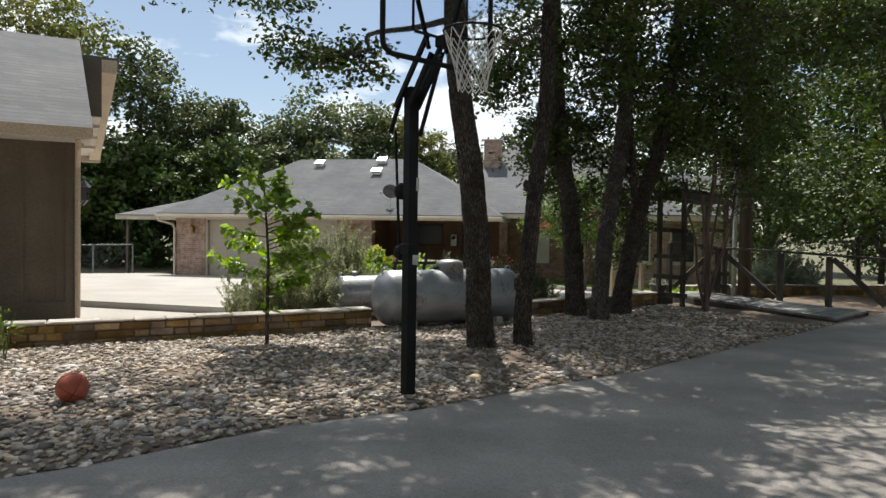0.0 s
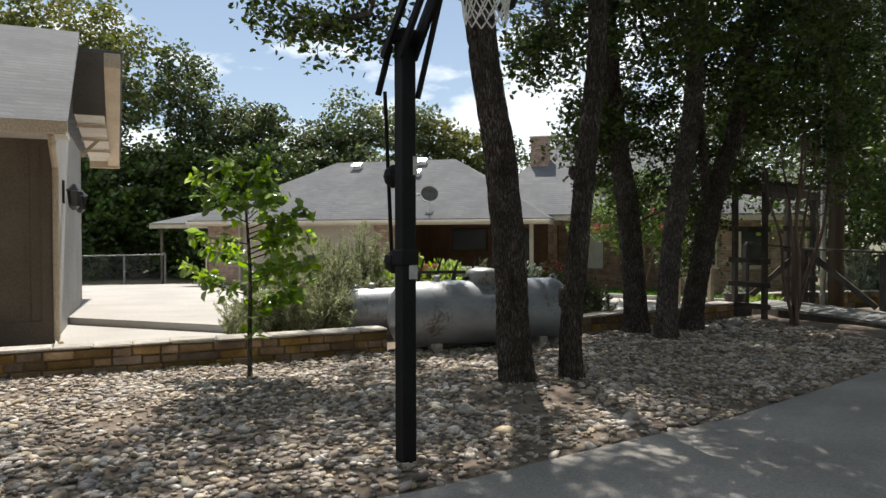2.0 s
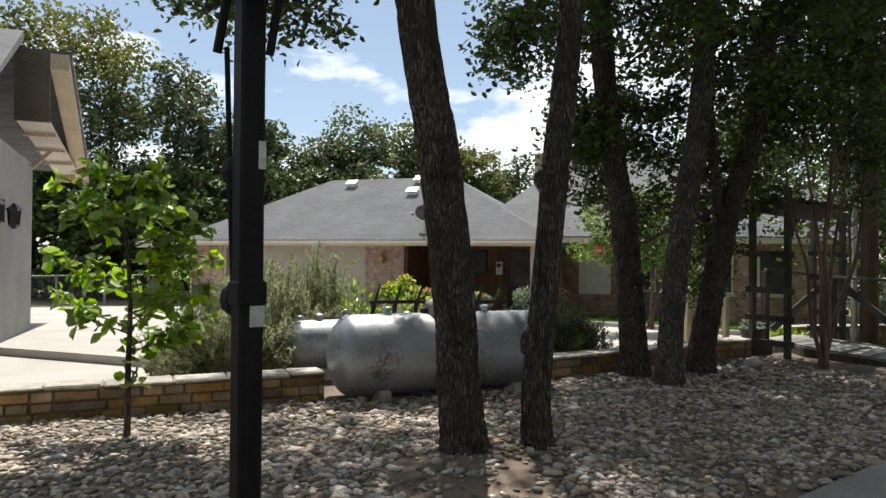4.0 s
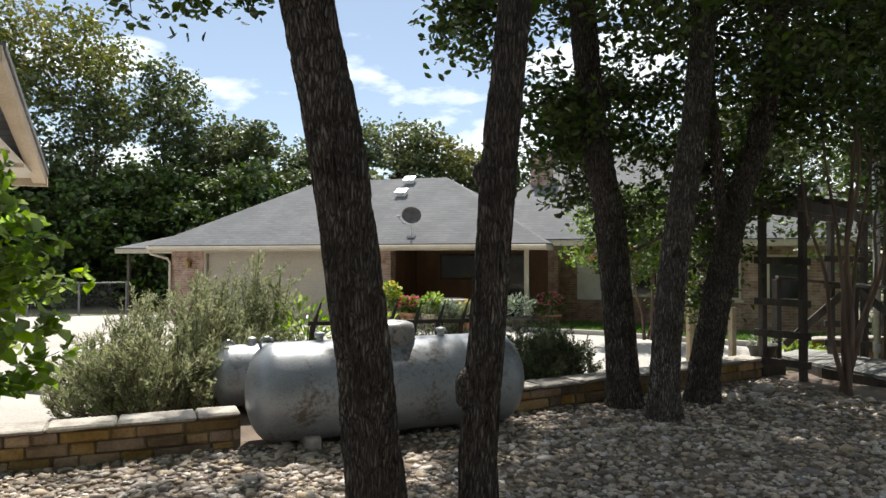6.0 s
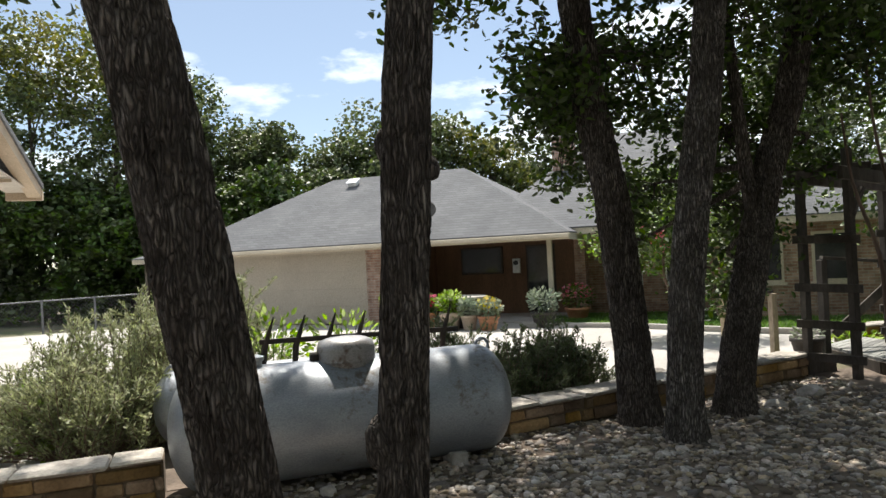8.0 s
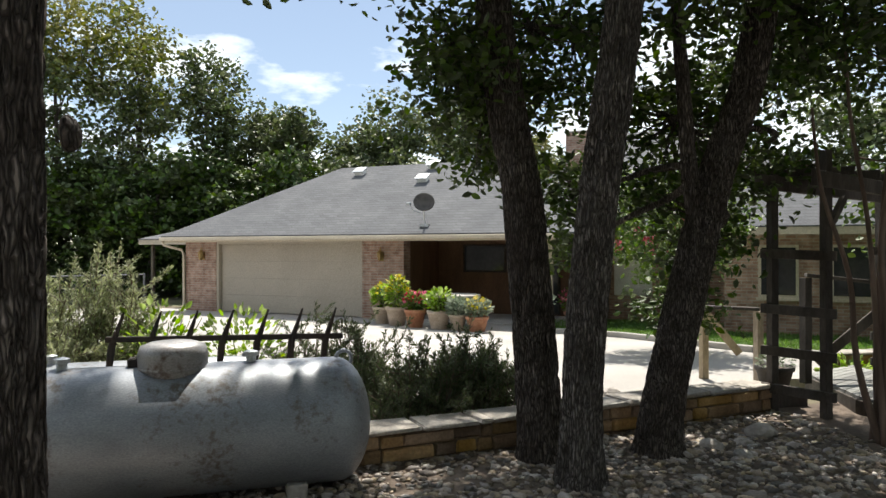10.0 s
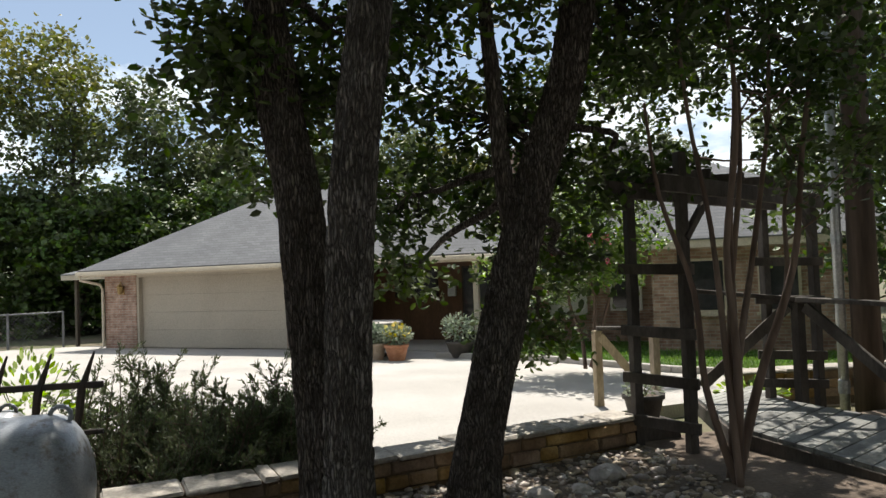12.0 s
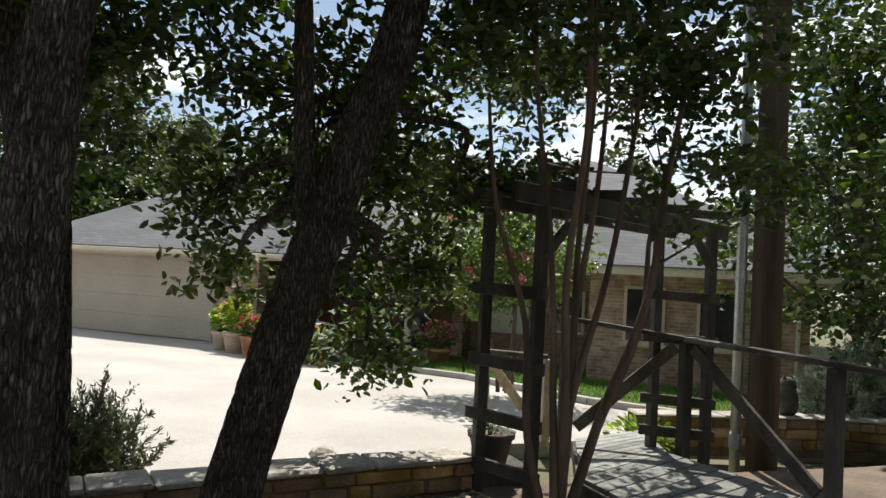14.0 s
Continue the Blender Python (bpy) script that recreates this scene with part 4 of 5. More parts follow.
        part("dome_seam", lathe(bmesh.new(), [(0.203, 0.0), (0.206, 0.004), (0.206, 0.012), (0.203, 0.016)], 28, Matrix.Translation((0, 0, 2 * R + 0.05))), M_DOME, d)
        part("hinge", bx(-0.25, -0.19, -0.04, 0.04, 2 * R + 0.04, 2 * R + 0.12, 0.01), M_DARKIRON, d)
    return t


tank("propane_tank", pose(5.13, 9.03, 0.02), 2.36, 0.385, True, "silver horizontal propane tank with valve dome")
tank("small_propane_tank", pose(4.78, 10.36, 0.05), 1.95, 0.29, False, "smaller silver tank half hidden by rosemary")


# ---- trees ----
def spray(name, pos, size, material, parent, seed, aspect=0.55, droop=0.3, label=""):
    r = np.random.default_rng(seed)
    v, f = leaf_arrays(np.asarray(pos), size, r, aspect, droop)
    return np_object(name, v, f, material, parent, label)


def bend(a, b, n, rr, amount):
    a, b = Vector(a), Vector(b)
    L = (b - a).length
    pts = []
    for i in range(n):
        t = i / (n - 1)
        o = Vector((rr.uniform(-1, 1), rr.uniform(-1, 1), rr.uniform(-0.5, 0.5))) * amount * L * math.sin(math.pi * t)
        pts.append(a.lerp(b, t) + o)
    return pts


def along(pts, t):
    s = t * (len(pts) - 1)
    i = min(int(s), len(pts) - 2)
    return Vector(pts[i]).lerp(Vector(pts[i + 1]), s - i)


def smooth_line(pts, n):
    """More points along a rough line, rounded."""
    out = []
    P = [Vector(p) for p in pts]
    for i in range(len(P) - 1):
        p0, p1, p2, p3 = P[max(i - 1, 0)], P[i], P[i + 1], P[min(i + 2, len(P) - 1)]
        for k in range(n):
            t = k / n
            out.append(0.5 * ((2 * p1) + (p2 - p0) * t + (2 * p0 - 5 * p1 + 4 * p2 - p3) * t * t + (3 * p1 - p0 - 3 * p2 + p3) * t ** 3))
    out.append(P[-1])
    return out


def bark_tube(pts, r0, r1, seed, seg=22, ridge=0.1, flare=1.5):
    """A trunk with furrowed bark: ridges round it that wander up the stem."""
    pts = smooth_line(pts, 26 if seg > 60 else 14)
    n = len(pts)
    bm = bmesh.new()
    rings = []
    total = sum((pts[i + 1] - pts[i]).length for i in range(n - 1))
    s = 0.0
    for i, p in enumerate(pts):
        if i:
            s += (pts[i] - pts[i - 1]).length
        t = s / total
        d = (pts[min(i + 1, n - 1)] - pts[max(i - 1, 0)]).normalized()
        a = (Vector((1, 0, 0)) - d * d.x).normalized()
        b = d.cross(a)
        ring = []
        for k in range(seg):
            th = 2 * math.pi * k / seg
            base = r0 + (r1 - r0) * t
            base *= 1 + (flare - 1) * math.exp(-s / 0.16)
            q = (math.cos(th) * 2.3, math.sin(th) * 2.3, s * 1.6 + seed * 9.1)
            lump = 0.10 * noise.noise(q)
            furrow = ridge * (0.5 - abs(noise.noise((math.cos(th) * 7, math.sin(th) * 7, s * 2.4 + seed)))) * 1.3
            wander = 2.0 * noise.noise((math.cos(th) * 1.5, math.sin(th) * 1.5, s * 2.2 + seed * 3))
            plate = abs(noise.noise((math.cos(th) * 9 + wander * 0.3, math.sin(th) * 9 + wander * 0.3, s * 5.5 + seed * 5)))
            r = base * (1 + lump + 0.6 * furrow) - 0.02 * max(0.0, 0.22 - plate) / 0.22 * min(1.0, base / 0.1)
            ring.append(bm.verts.new(p + a * (r * math.cos(th)) + b * (r * math.sin(th))))
        rings.append(ring)
    for q0, q1 in zip(rings, rings[1:]):
        for k in range(seg):
            bm.faces.new((q0[k], q0[(k + 1) % seg], q1[(k + 1) % seg], q1[k]))
    bm.faces.new(rings[-1])
    return bm, pts


def oak(name, line, r0, r1, crown, clusters, per, leaf, seed, label, forks=(), bare_below=0.45, material=None, bark=None, ridge=0.16, group="oaks beside the road", flare=1.45):
    """line: the trunk; crown: (centre, radii) lumps filled with leaf clusters, each on its own twig."""
    rr = random.Random(seed)
    rg = np.random.default_rng(seed)
    t = thing(name, label, "tree", Matrix.Translation(line[0]), group)
    o = Vector(line[0])
    bark = bark or M_BARK
    bm, pts = bark_tube([Vector(p) - o for p in line], r0, r1, seed, 84, ridge, flare)
    part("trunk", bm, bark, t, "", True)
    lines = [pts[int(len(pts) * bare_below):]]
    for f, fr0, fr1 in forks:
        bm, fp = bark_tube([Vector(p) - o for p in f], fr0, fr1, seed + 1, 26, ridge, 1.0)
        part("limb", bm, bark, t, "", True)
        lines.append(fp[len(fp) // 3:])
    centres, radii = [], []
    twigs = bmesh.new()
    # lumps above 6.4 m are unseen shade makers; density set by where shade falls
    per_lump = [max(1, int(clusters * w * (1.0 if c[2] < 6.4 else 2.2 if 8.0 < c[1] < 12.0 else 0.62))) for c, _, w in crown]
    for (c, r, w), n in zip(crown, per_lump):
        P = ellipsoid_points(n, Vector(c) - o, r, rg, 0.25)
        stems = [p for ln in lines for p in ln]
        hub = Vector(c) - o
        near = min(stems, key=lambda p: (p - hub).length)
        # one limb into the lump, twigs from it
        limb = smooth_line(bend(near, hub, 5, rr, 0.12), 4)
        L = (hub - near).length
        rl = min(r1 * 0.4, 0.015 + 0.016 * L)
        tube(twigs, limb, list(np.linspace(rl, rl * 0.35, len(limb))), 7)
        for k, q in enumerate(P):
            q = Vector(q)
            centres.append(q)
            radii.append(rr.uniform(0.7, 1.3) * (0.62 if hub.z > 6.4 else 1.0))
            if (q - hub).length < 2.5:
                a = min((along(limb, f) for f in (0.4, 0.55, 0.7, 0.85, 1.0)), key=lambda w: (w - q).length)
                tw = bend(a, q, 4, rr, 0.12)
                tube(twigs, tw, [0.012, 0.009, 0.006, 0.003], 4, cap=False)
    tagged(part("twig_work", twigs, bark, t), kind="stuff")
    mean = leaf * 3.2
    pos = clump(centres, [mean * x for x in radii], per, rg, 0.6)
    spray("foliage", pos, leaf, material or M_LEAF_OAK, t, seed + 5)
    return t


G_NEAR = 0.078
# crown lumps over 6.4 m: added out of view to shade road, bed and tank
oak("oak_tree", [(4.38, 6.9, -0.02), (4.33, 6.88, 0.25), (4.28, 6.84, 0.6), (4.23, 6.78, 1.0), (4.14, 6.71, 1.55), (4.02, 6.65, 2.2), (3.88, 6.63, 2.9), (3.8, 6.65, 3.9), (3.85, 6.6, 5.2)], 0.145, 0.1,
    [((3.15, 8.9, 3.65), (1.0, 0.5, 0.36), 0.09), ((2.1, 8.8, 4.4), (1.2, 0.9, 0.5), 0.08), ((3.0, 6.6, 5.0), (1.6, 1.5, 0.7), 0.12), ((0.8, 7.2, 4.8), (1.5, 1.2, 0.6), 0.11), ((1.4, 9.5, 5.7), (2.0, 1.0, 0.5), 0.06),
     ((4.6, 6.0, 5.0), (1.6, 1.3, 0.8), 0.11), ((1.8, 5.6, 5.0), (1.7, 1.2, 0.6), 0.11), ((4.2, 8.8, 5.6), (1.8, 1.5, 0.7), 0.14), ((4.6, 10.6, 6.6), (2.0, 1.3, 0.5), 0.12), ((2.0, 6.5, 7.7), (2.6, 1.8, 0.6), 0.32), ((5.0, 5.5, 7.7), (2.4, 1.6, 0.5), 0.2), ((4.4, 8.3, 7.8), (2.0, 1.2, 0.5), 0.3), ((2.2, 9.0, 7.8), (1.6, 0.9, 0.4), 0.18), ((0.2, 9.4, 8.2), (2.2, 1.5, 0.5), 0.2), ((0.8, 3.0, 8.0), (2.5, 1.6, 0.5), 0.3), ((4.4, 2.4, 8.0), (2.5, 1.6, 0.5), 0.2), ((-1.6, 6.0, 8.0), (2.0, 2.0, 0.5), 0.28)], 400, 42, G_NEAR, 11,
    "slender oak with furrowed grey bark leaning over gravel")
t2 = oak("oak_tree", [(4.9, 6.82, -0.02), (4.86, 6.8, 0.4), (4.87, 6.76, 0.85), (4.89, 6.69, 1.5), (4.91, 6.61, 2.2), (4.98, 6.58, 3.0), (5.1, 6.7, 4.0), (5.25, 6.7, 5.2)], 0.1, 0.07,
    [((5.85, 8.9, 3.7), (0.55, 0.5, 0.45), 0.10), ((6.2, 7.4, 4.7), (1.2, 1.2, 0.7), 0.22), ((5.2, 6.4, 5.2), (1.5, 1.4, 0.7), 0.2), ((7.0, 6.3, 5.1), (1.5, 1.3, 0.7), 0.22), ((7.0, 8.8, 7.0), (2.2, 1.8, 0.5), 0.28), ((7.8, 5.6, 7.7), (2.4, 1.7, 0.5), 0.17), ((7.8, 2.4, 8.0), (2.4, 1.6, 0.5), 0.2), ((6.2, 13.4, 8.4), (2.0, 1.0, 0.4), 0.2), ((9.4, 6.0, 4.35), (1.4, 1.0, 0.7), 0.3), ((11.2, 6.4, 4.9), (1.6, 1.2, 0.9), 0.45)], 330, 42, G_NEAR, 12,
    "thin oak with knotted lower trunk beside the tank")
for kx, kz, kr in ((-0.095, 0.86, 0.07), (-0.08, 1.98, 0.04), (0.1, 1.9, 0.032)):
    bm = bmesh.new()
    bmesh.ops.create_icosphere(bm, subdivisions=3, radius=kr)
    for vv in bm.verts:
        vv.co *= 1 + 0.4 * noise.noise(vv.co * 22)
        vv.co.z *= 1.7
    kn = part("burl", bm, M_BARK, t2, "", True)
    kn.location = (kx + (0.03 if kz > 1.5 else 0), -0.07 if kz > 1.5 else -0.04, kz)
oak("oak_tree", [(7.57, 9.12, -0.02), (7.54, 9.12, 0.5), (7.5, 9.15, 1.2), (7.44, 9.2, 2.0), (7.32, 9.27, 2.8), (7.2, 9.3, 4.2), (7.2, 9.4, 5.6)], 0.155, 0.11,
    [((7.05, 9.4, 2.95), (0.4, 0.5, 0.6), 0.1), ((7.4, 9.8, 2.7), (0.7, 0.5, 0.6), 0.12), ((7.5, 9.1, 4.5), (1.5, 1.3, 0.9), 0.15), ((6.7, 9.7, 4.4), (1.1, 1.2, 0.9), 0.12), ((8.1, 9.7, 3.3), (0.9, 0.8, 0.8), 0.13), ((8.3, 11.3, 7.2), (2.4, 1.6, 0.5), 0.34), ((9.0, 14.2, 8.4), (2.0, 1.2, 0.4), 0.42)], 380, 42, G_NEAR, 13,
    "broad dark oak standing against the stone wall")
oak("oak_tree", [(7.58, 8.56, -0.02), (7.57, 8.53, 0.5), (7.58, 8.47, 1.2), (7.61, 8.35, 2.0), (7.69, 8.26, 2.8), (7.85, 8.3, 4.0), (8.0, 8.4, 5.4)], 0.13, 0.09,
    [((7.1, 7.9, 3.9), (0.9, 0.8, 0.7), 0.14), ((8.5, 8.2, 3.8), (1.1, 0.9, 0.8), 0.2), ((7.9, 7.7, 4.9), (1.5, 1.3, 0.8), 0.18), ((8.9, 7.3, 4.9), (1.3, 1.1, 0.7), 0.14), ((9.8, 9.6, 7.0), (2.0, 1.8, 0.5), 0.38), ((11.0, 6.2, 7.7), (2.4, 1.8, 0.5), 0.3), ((11.0, 3.0, 8.0), (2.4, 1.6, 0.5), 0.35)], 300, 42, G_NEAR, 14,
    "oak with bark coloured paler as lit, close to another trunk", bark=M_BARK_LIT)
oak("oak_tree", [(8.42, 9.0, -0.02), (8.46, 9.0, 0.35), (8.6, 9.02, 0.9), (8.86, 9.04, 1.8), (9.0, 9.02, 2.25), (9.2, 8.95, 2.9), (9.4, 8.9, 4.2), (9.6, 8.9, 5.4)], 0.15, 0.09,
    [((9.0, 9.6, 2.55), (0.8, 0.5, 0.55), 0.19), ((9.25, 9.8, 1.8), (0.55, 0.4, 0.45), 0.07), ((9.4, 10.15, 1.05), (0.38, 0.3, 0.26), 0.05), ((9.75, 10.2, 1.55), (0.45, 0.35, 0.4), 0.045), ((8.35, 10.1, 2.1), (0.42, 0.35, 0.4), 0.07), ((8.45, 10.4, 1.55), (0.25, 0.25, 0.25), 0.03), ((11.6, 9.2, 5.3), (1.6, 1.2, 0.9), 0.42), ((13.2, 10.4, 5.3), (1.7, 1.3, 1.1), 0.5), ((10.3, 10.0, 2.3), (0.6, 0.4, 0.45), 0.1), ((10.6, 10.6, 3.35), (1.0, 0.7, 0.55), 0.12), ((11.7, 11.0, 3.5), (0.9, 0.7, 0.55), 0.1), ((9.7, 9.1, 3.4), (0.9, 0.8, 0.7), 0.15), ((8.6, 8.9, 3.8), (1.0, 0.9, 0.8), 0.14), ((12.2, 12.6, 8.4), (2.2, 1.9, 0.4), 0.25), ((11.4, 10.4, 7.2), (1.6, 1.4, 0.4), 0.35), ((9.9, 8.1, 4.6), (1.5, 1.2, 0.8), 0.17), ((10.8, 8.5, 4.1), (1.2, 1.0, 0.8), 0.13)], 300, 42, G_NEAR, 15,
    "leaning oak that forks above the wall", forks=(([(8.80, 9.03, 1.62), (8.75, 9.06, 2.05), (8.70, 9.08, 2.75), (8.64, 9.12, 3.8)], 0.065, 0.04),))


# sapling
def sapling():
    x, y = 2.24, 8.2
    t = thing("oak_sapling", "young green sapling with thin stem in gravel", "sapling", pose(x, y, 0.03))
    rg = np.random.default_rng(31)
    rr = random.Random(31)
    bm = bmesh.new()
    stem = [(0, 0, -0.03), (0.0, 0.0, 0.5), (0.01, 0.01, 1.0), (-0.02, 0.0, 1.5), (-0.05, 0.0, 1.95)]
    tube(bm, smooth_line(stem, 4), list(np.linspace(0.026, 0.008, 17)), 8)
    part("stem", bm, M_BARK, t, "", True)
    br = bmesh.new()
    pos = []
    for i in range(26):
        z = 0.78 + 1.2 * (i / 25)
        a = rr.uniform(0, 6.28)
        reach = (0.6 * (1 - ((z - 1.0) / 1.15) ** 2) + 0.1) * rr.uniform(0.6, 1.15)
        tip = Vector((reach * math.cos(a) - 0.03, reach * math.sin(a), z + rr.uniform(-0.05, 0.15)))
        tw = bend((0, 0, z - 0.12), tip, 4, rr, 0.08)
        tube(br, tw, [0.007, 0.005, 0.004, 0.002], 4, cap=False)
        for k in range(40):
            pos.append(along(tw, min(1.0, rr.uniform(0.35, 1.1))) + Vector((rr.gauss(0, 0.045), rr.gauss(0, 0.045), rr.gauss(0, 0.03))))
    for k in range(26):
        pos.append(Vector((rr.gauss(0.04, 0.04), rr.gauss(0, 0.04), rr.uniform(0.42, 0.75))))
    tagged(part("twig_work", br, M_BARK, t), kind="stuff")
    spray("foliage", np.array([tuple(p) for p in pos]), 0.1, M_LEAF_SAP, t, 32, 0.62, 0.35)


sapling()


# crape myrtle clump: several thin stems from one root
def stems(name, base, tops, label, crown, clusters, per, leaf, seed, material, r=0.03, flowers=0):
    rr = random.Random(seed)
    rg = np.random.default_rng(seed)
    t = thing(name, label, "tree", pose(*base))
    ends = []
    for i, (dx, dy, dz) in enumerate(tops):
        bm = bmesh.new()
        a = Vector((rr.uniform(-0.12, 0.12), rr.uniform(-0.12, 0.12), -0.03))
        pts = smooth_line(bend(a, (dx, dy, dz), 5, rr, 0.035), 4)
        rad = r * rr.uniform(0.75, 1.15)
        tube(bm, pts, list(np.linspace(rad, rad * 0.35, len(pts))), 8, 0.05)
        part("stem", bm, M_BARK_RED, t, "", True)
        ends.append(pts)
    tw = bmesh.new()
    centres = []
    for c, rad, w in crown:
        for q in ellipsoid_points(int(clusters * w), Vector(c), rad, rg, 0.2):
            q = Vector(q)
            ln = rr.choice(ends)
            s = along(ln, rr.uniform(0.55, 1.0))
            if (q - s).length < 0.8:
                tube(tw, bend(s, q, 4, rr, 0.1), [0.01, 0.007, 0.005, 0.003], 4, cap=False)
            centres.append(q)
    tagged(part("twig_work", tw, M_BARK_RED, t), kind="stuff")
    pos = clump(centres, [leaf * 3.0] * len(centres), per, rg, 0.7)
    spray("foliage", pos, leaf, material, t, seed)
    if flowers:
        pick = [centres[i] for i in rg.choice(len(centres), flowers)]
        spray("blossom", clump(pick, [0.1] * flowers, 40, rg), 0.05, M_PINK, t, seed + 1, 0.9)
    return t


stems("crape_myrtle_clump", (10.2, 8.74, 0.03), [(-0.25, 0.1, 3.4), (0.1, 0.05, 3.6), (0.02, -0.1, 3.2), (0.55, 0.1, 3.3), (0.75, -0.1, 3.0), (0.35, 0.2, 2.8), (-0.45, 0.2, 2.6), (0.95, 0.15, 2.6)],
      "clump of thin brown crape myrtle stems by the walkway", [((0.3, 0.1, 3.5), (1.4, 1.2, 0.9), 0.75), ((0.9, 0.0, 2.5), (0.6, 0.6, 0.6), 0.2)], 160, 40, 0.075, 41, M_LEAF_OAK, 0.032)
stems("crape_myrtle", (13.0, 15.4, -0.15), [(-0.5, 0, 2.2), (0.3, 0.3, 2.5), (0.6, -0.2, 2.1), (0, 0.2, 2.6)],
      "pink flowering crape myrtle in front of the house", [((-0.2, 0, 2.1), (1.7, 1.2, 1.0), 1.0)], 170, 45, 0.09, 43, M_LEAF_CRAPE, 0.035, flowers=16)


# ---- far woods and other trees ----
def wood_tree(name, x, y, top, r, seed, leaf=0.23, n=9500, material=None, label="", low=0.06, trunk=0.16, group="woods behind the house", second=None):
    rg = np.random.default_rng(seed)
    rr = random.Random(seed)
    z0 = land(x, y) - 0.08
    t = thing(name, label or "leafy green woodland tree behind the house", "tree", pose(x, y, z0), group)
    lean = rr.uniform(-0.5, 0.5)
    line = smooth_line([(0, 0, -0.1), (lean * 0.3, 0, top * 0.3), (lean, rr.uniform(-0.4, 0.4), top * 0.75)], 5)
    part("trunk", tube(bmesh.new(), line, list(np.linspace(trunk, trunk * 0.35, len(line))), 9, 0.08, seed=seed), M_BARK, t, "", True)
    lumps = []
    limbs = bmesh.new()
    for i in range(16):
        z = top * (low + (0.95 - low) * (i + rr.random()) / 16)
        a = rr.uniform(0, 6.28)
        reach = r * (0.62 if z < top * 0.75 else 0.35) * rr.uniform(0.5, 1.1)
        c = Vector((lean * z / top + reach * math.cos(a), reach * math.sin(a), z))
        lumps.append((c, rr.uniform(0.36, 0.55) * r))
        tube(limbs, bend(along(line, min(0.95, z / top)), c, 4, rr, 0.08), [0.05, 0.04, 0.03, 0.015], 5, cap=False)
    part("limb", limbs, M_BARK, t)
    pos = []
    for c, q in lumps:
        k = n // 16
        sub = ellipsoid_points(max(6, k // 28), c, (q, q, q * 0.75), rg, 0.45)
        pos.append(clump(sub, [q * 0.32] * len(sub), 28, rg, 0.7))
    pos = np.concatenate(pos)
    pos = pos[pos[:, 2] > 0.15]
    if second:
        cut = pos[:, 2] + rg.normal(0, 0.7, len(pos)) + pos[:, 0] * 0.5 > top * 0.72
        spray("foliage", pos[~cut], leaf, material or M_LEAF_FAR, t, seed, 0.7, 0.2)
        spray("yellowing_foliage", pos[cut], leaf, second, t, seed + 1, 0.7, 0.2)
    else:
        spray("foliage", pos, leaf, material or M_LEAF_FAR, t, seed, 0.7, 0.2)
    return t


def from_road(across, away):
    """A place by its distance across and away from the start of the walk."""
    return 0.48 + 0.426 * away + 0.905 * across, 0.557 + 0.905 * away - 0.426 * across


WOODS = [(-27.5, 34, 11.0, 3.6), (-23.6, 35, 13.6, 3.8), (-19.3, 35, 14.2, 4.0), (-17.1, 37, 14.0, 3.9), (-14.2, 38, 12.0, 3.5), (-11.6, 40, 9.4, 3.2), (-9.0, 39, 8.8, 3.0),
         (-6.6, 42, 8.4, 3.2), (-4.6, 41, 9.6, 3.6), (-2.0, 43, 9.8, 3.4), (0.5, 43, 8.8, 3.2), (3.5, 46, 7.6, 3.2), (7.5, 47, 8.0, 3.4), (12.0, 45, 9.0, 3.6),
         (16.5, 41, 9.5, 3.6), (21, 38, 9.5, 3.6), (25, 33, 9.5, 3.6), (28, 27, 9.5, 3.4), (-32, 33, 11, 3.8), (-37, 29, 11, 3.8)]
for i, (ac, aw, top, r) in enumerate(WOODS):
    x, y = from_road(ac, aw)
    wood_tree("woodland_tree", x, y, top, r, 100 + i, second=M_LEAF_YEL if i in (2, 3, 10) else None,
              label="tall woodland tree with yellowing top" if i in (2, 3, 10) else "")
# dense low growth under the wood's edge
for i, (ac, aw) in enumerate([(-24, 32), (-20.5, 33), (-17.5, 33.5), (-14.5, 34), (-12, 35.5), (-9.3, 36), (-29, 31), (-34, 28),
                              (-26, 36), (-22, 37.5), (-18, 38.5), (-15, 39.5), (-12, 41), (-8.5, 41.5)]):
    x, y = from_road(ac, aw)
    wood_tree("understorey_shrub", x, y, 6.2, 2.8, 140 + i, 0.24, 6500, M_LEAF_OAK, low=0.05, trunk=0.07, label="dark dense shrub at the edge of the woods", group="understorey at the wood's edge")
# trees beyond the walkway
for i, (x, y, top, r, lf, n) in enumerate([(17.2, 12.6, 6.5, 2.3, 0.12, 9000), (20.5, 11.5, 8.0, 2.8, 0.14, 9000), (16.6, 8.9, 6.5, 2.0, 0.11, 9000), (21.5, 7.0, 8.0, 3.0, 0.15, 8000),
                                           (24.5, 14.5, 8.0, 3.0, 0.17, 7000)]):
    wood_tree("roadside_tree", x, y, top, r, 160 + i, lf, n, M_LEAF_OAK, "bright green roadside tree beyond the walkway", 0.3, 0.1, "trees beyond the walkway")
# unseen trees added across the road, behind the walker, to cut sky light
for i, (x, y, top, r) in enumerate([(-9, -6, 13, 4.5), (-4, -8, 14, 4.5), (1.5, -7.5, 13, 4.5), (6.5, -7.5, 14, 4.5), (11.5, -6.5, 13, 4.5), (17, -5, 13, 4.5), (22, -1, 12, 4.5), (-13, 0, 12, 4.5), (26, 4, 11, 4), (-15, 7, 11, 4)]):
    wood_tree("roadside_tree", x, y, top, r, 180 + i, 0.36, 6500, None, "tall green tree across the road, added unseen to cut sky light", 0.1, 0.2, "trees across the road")


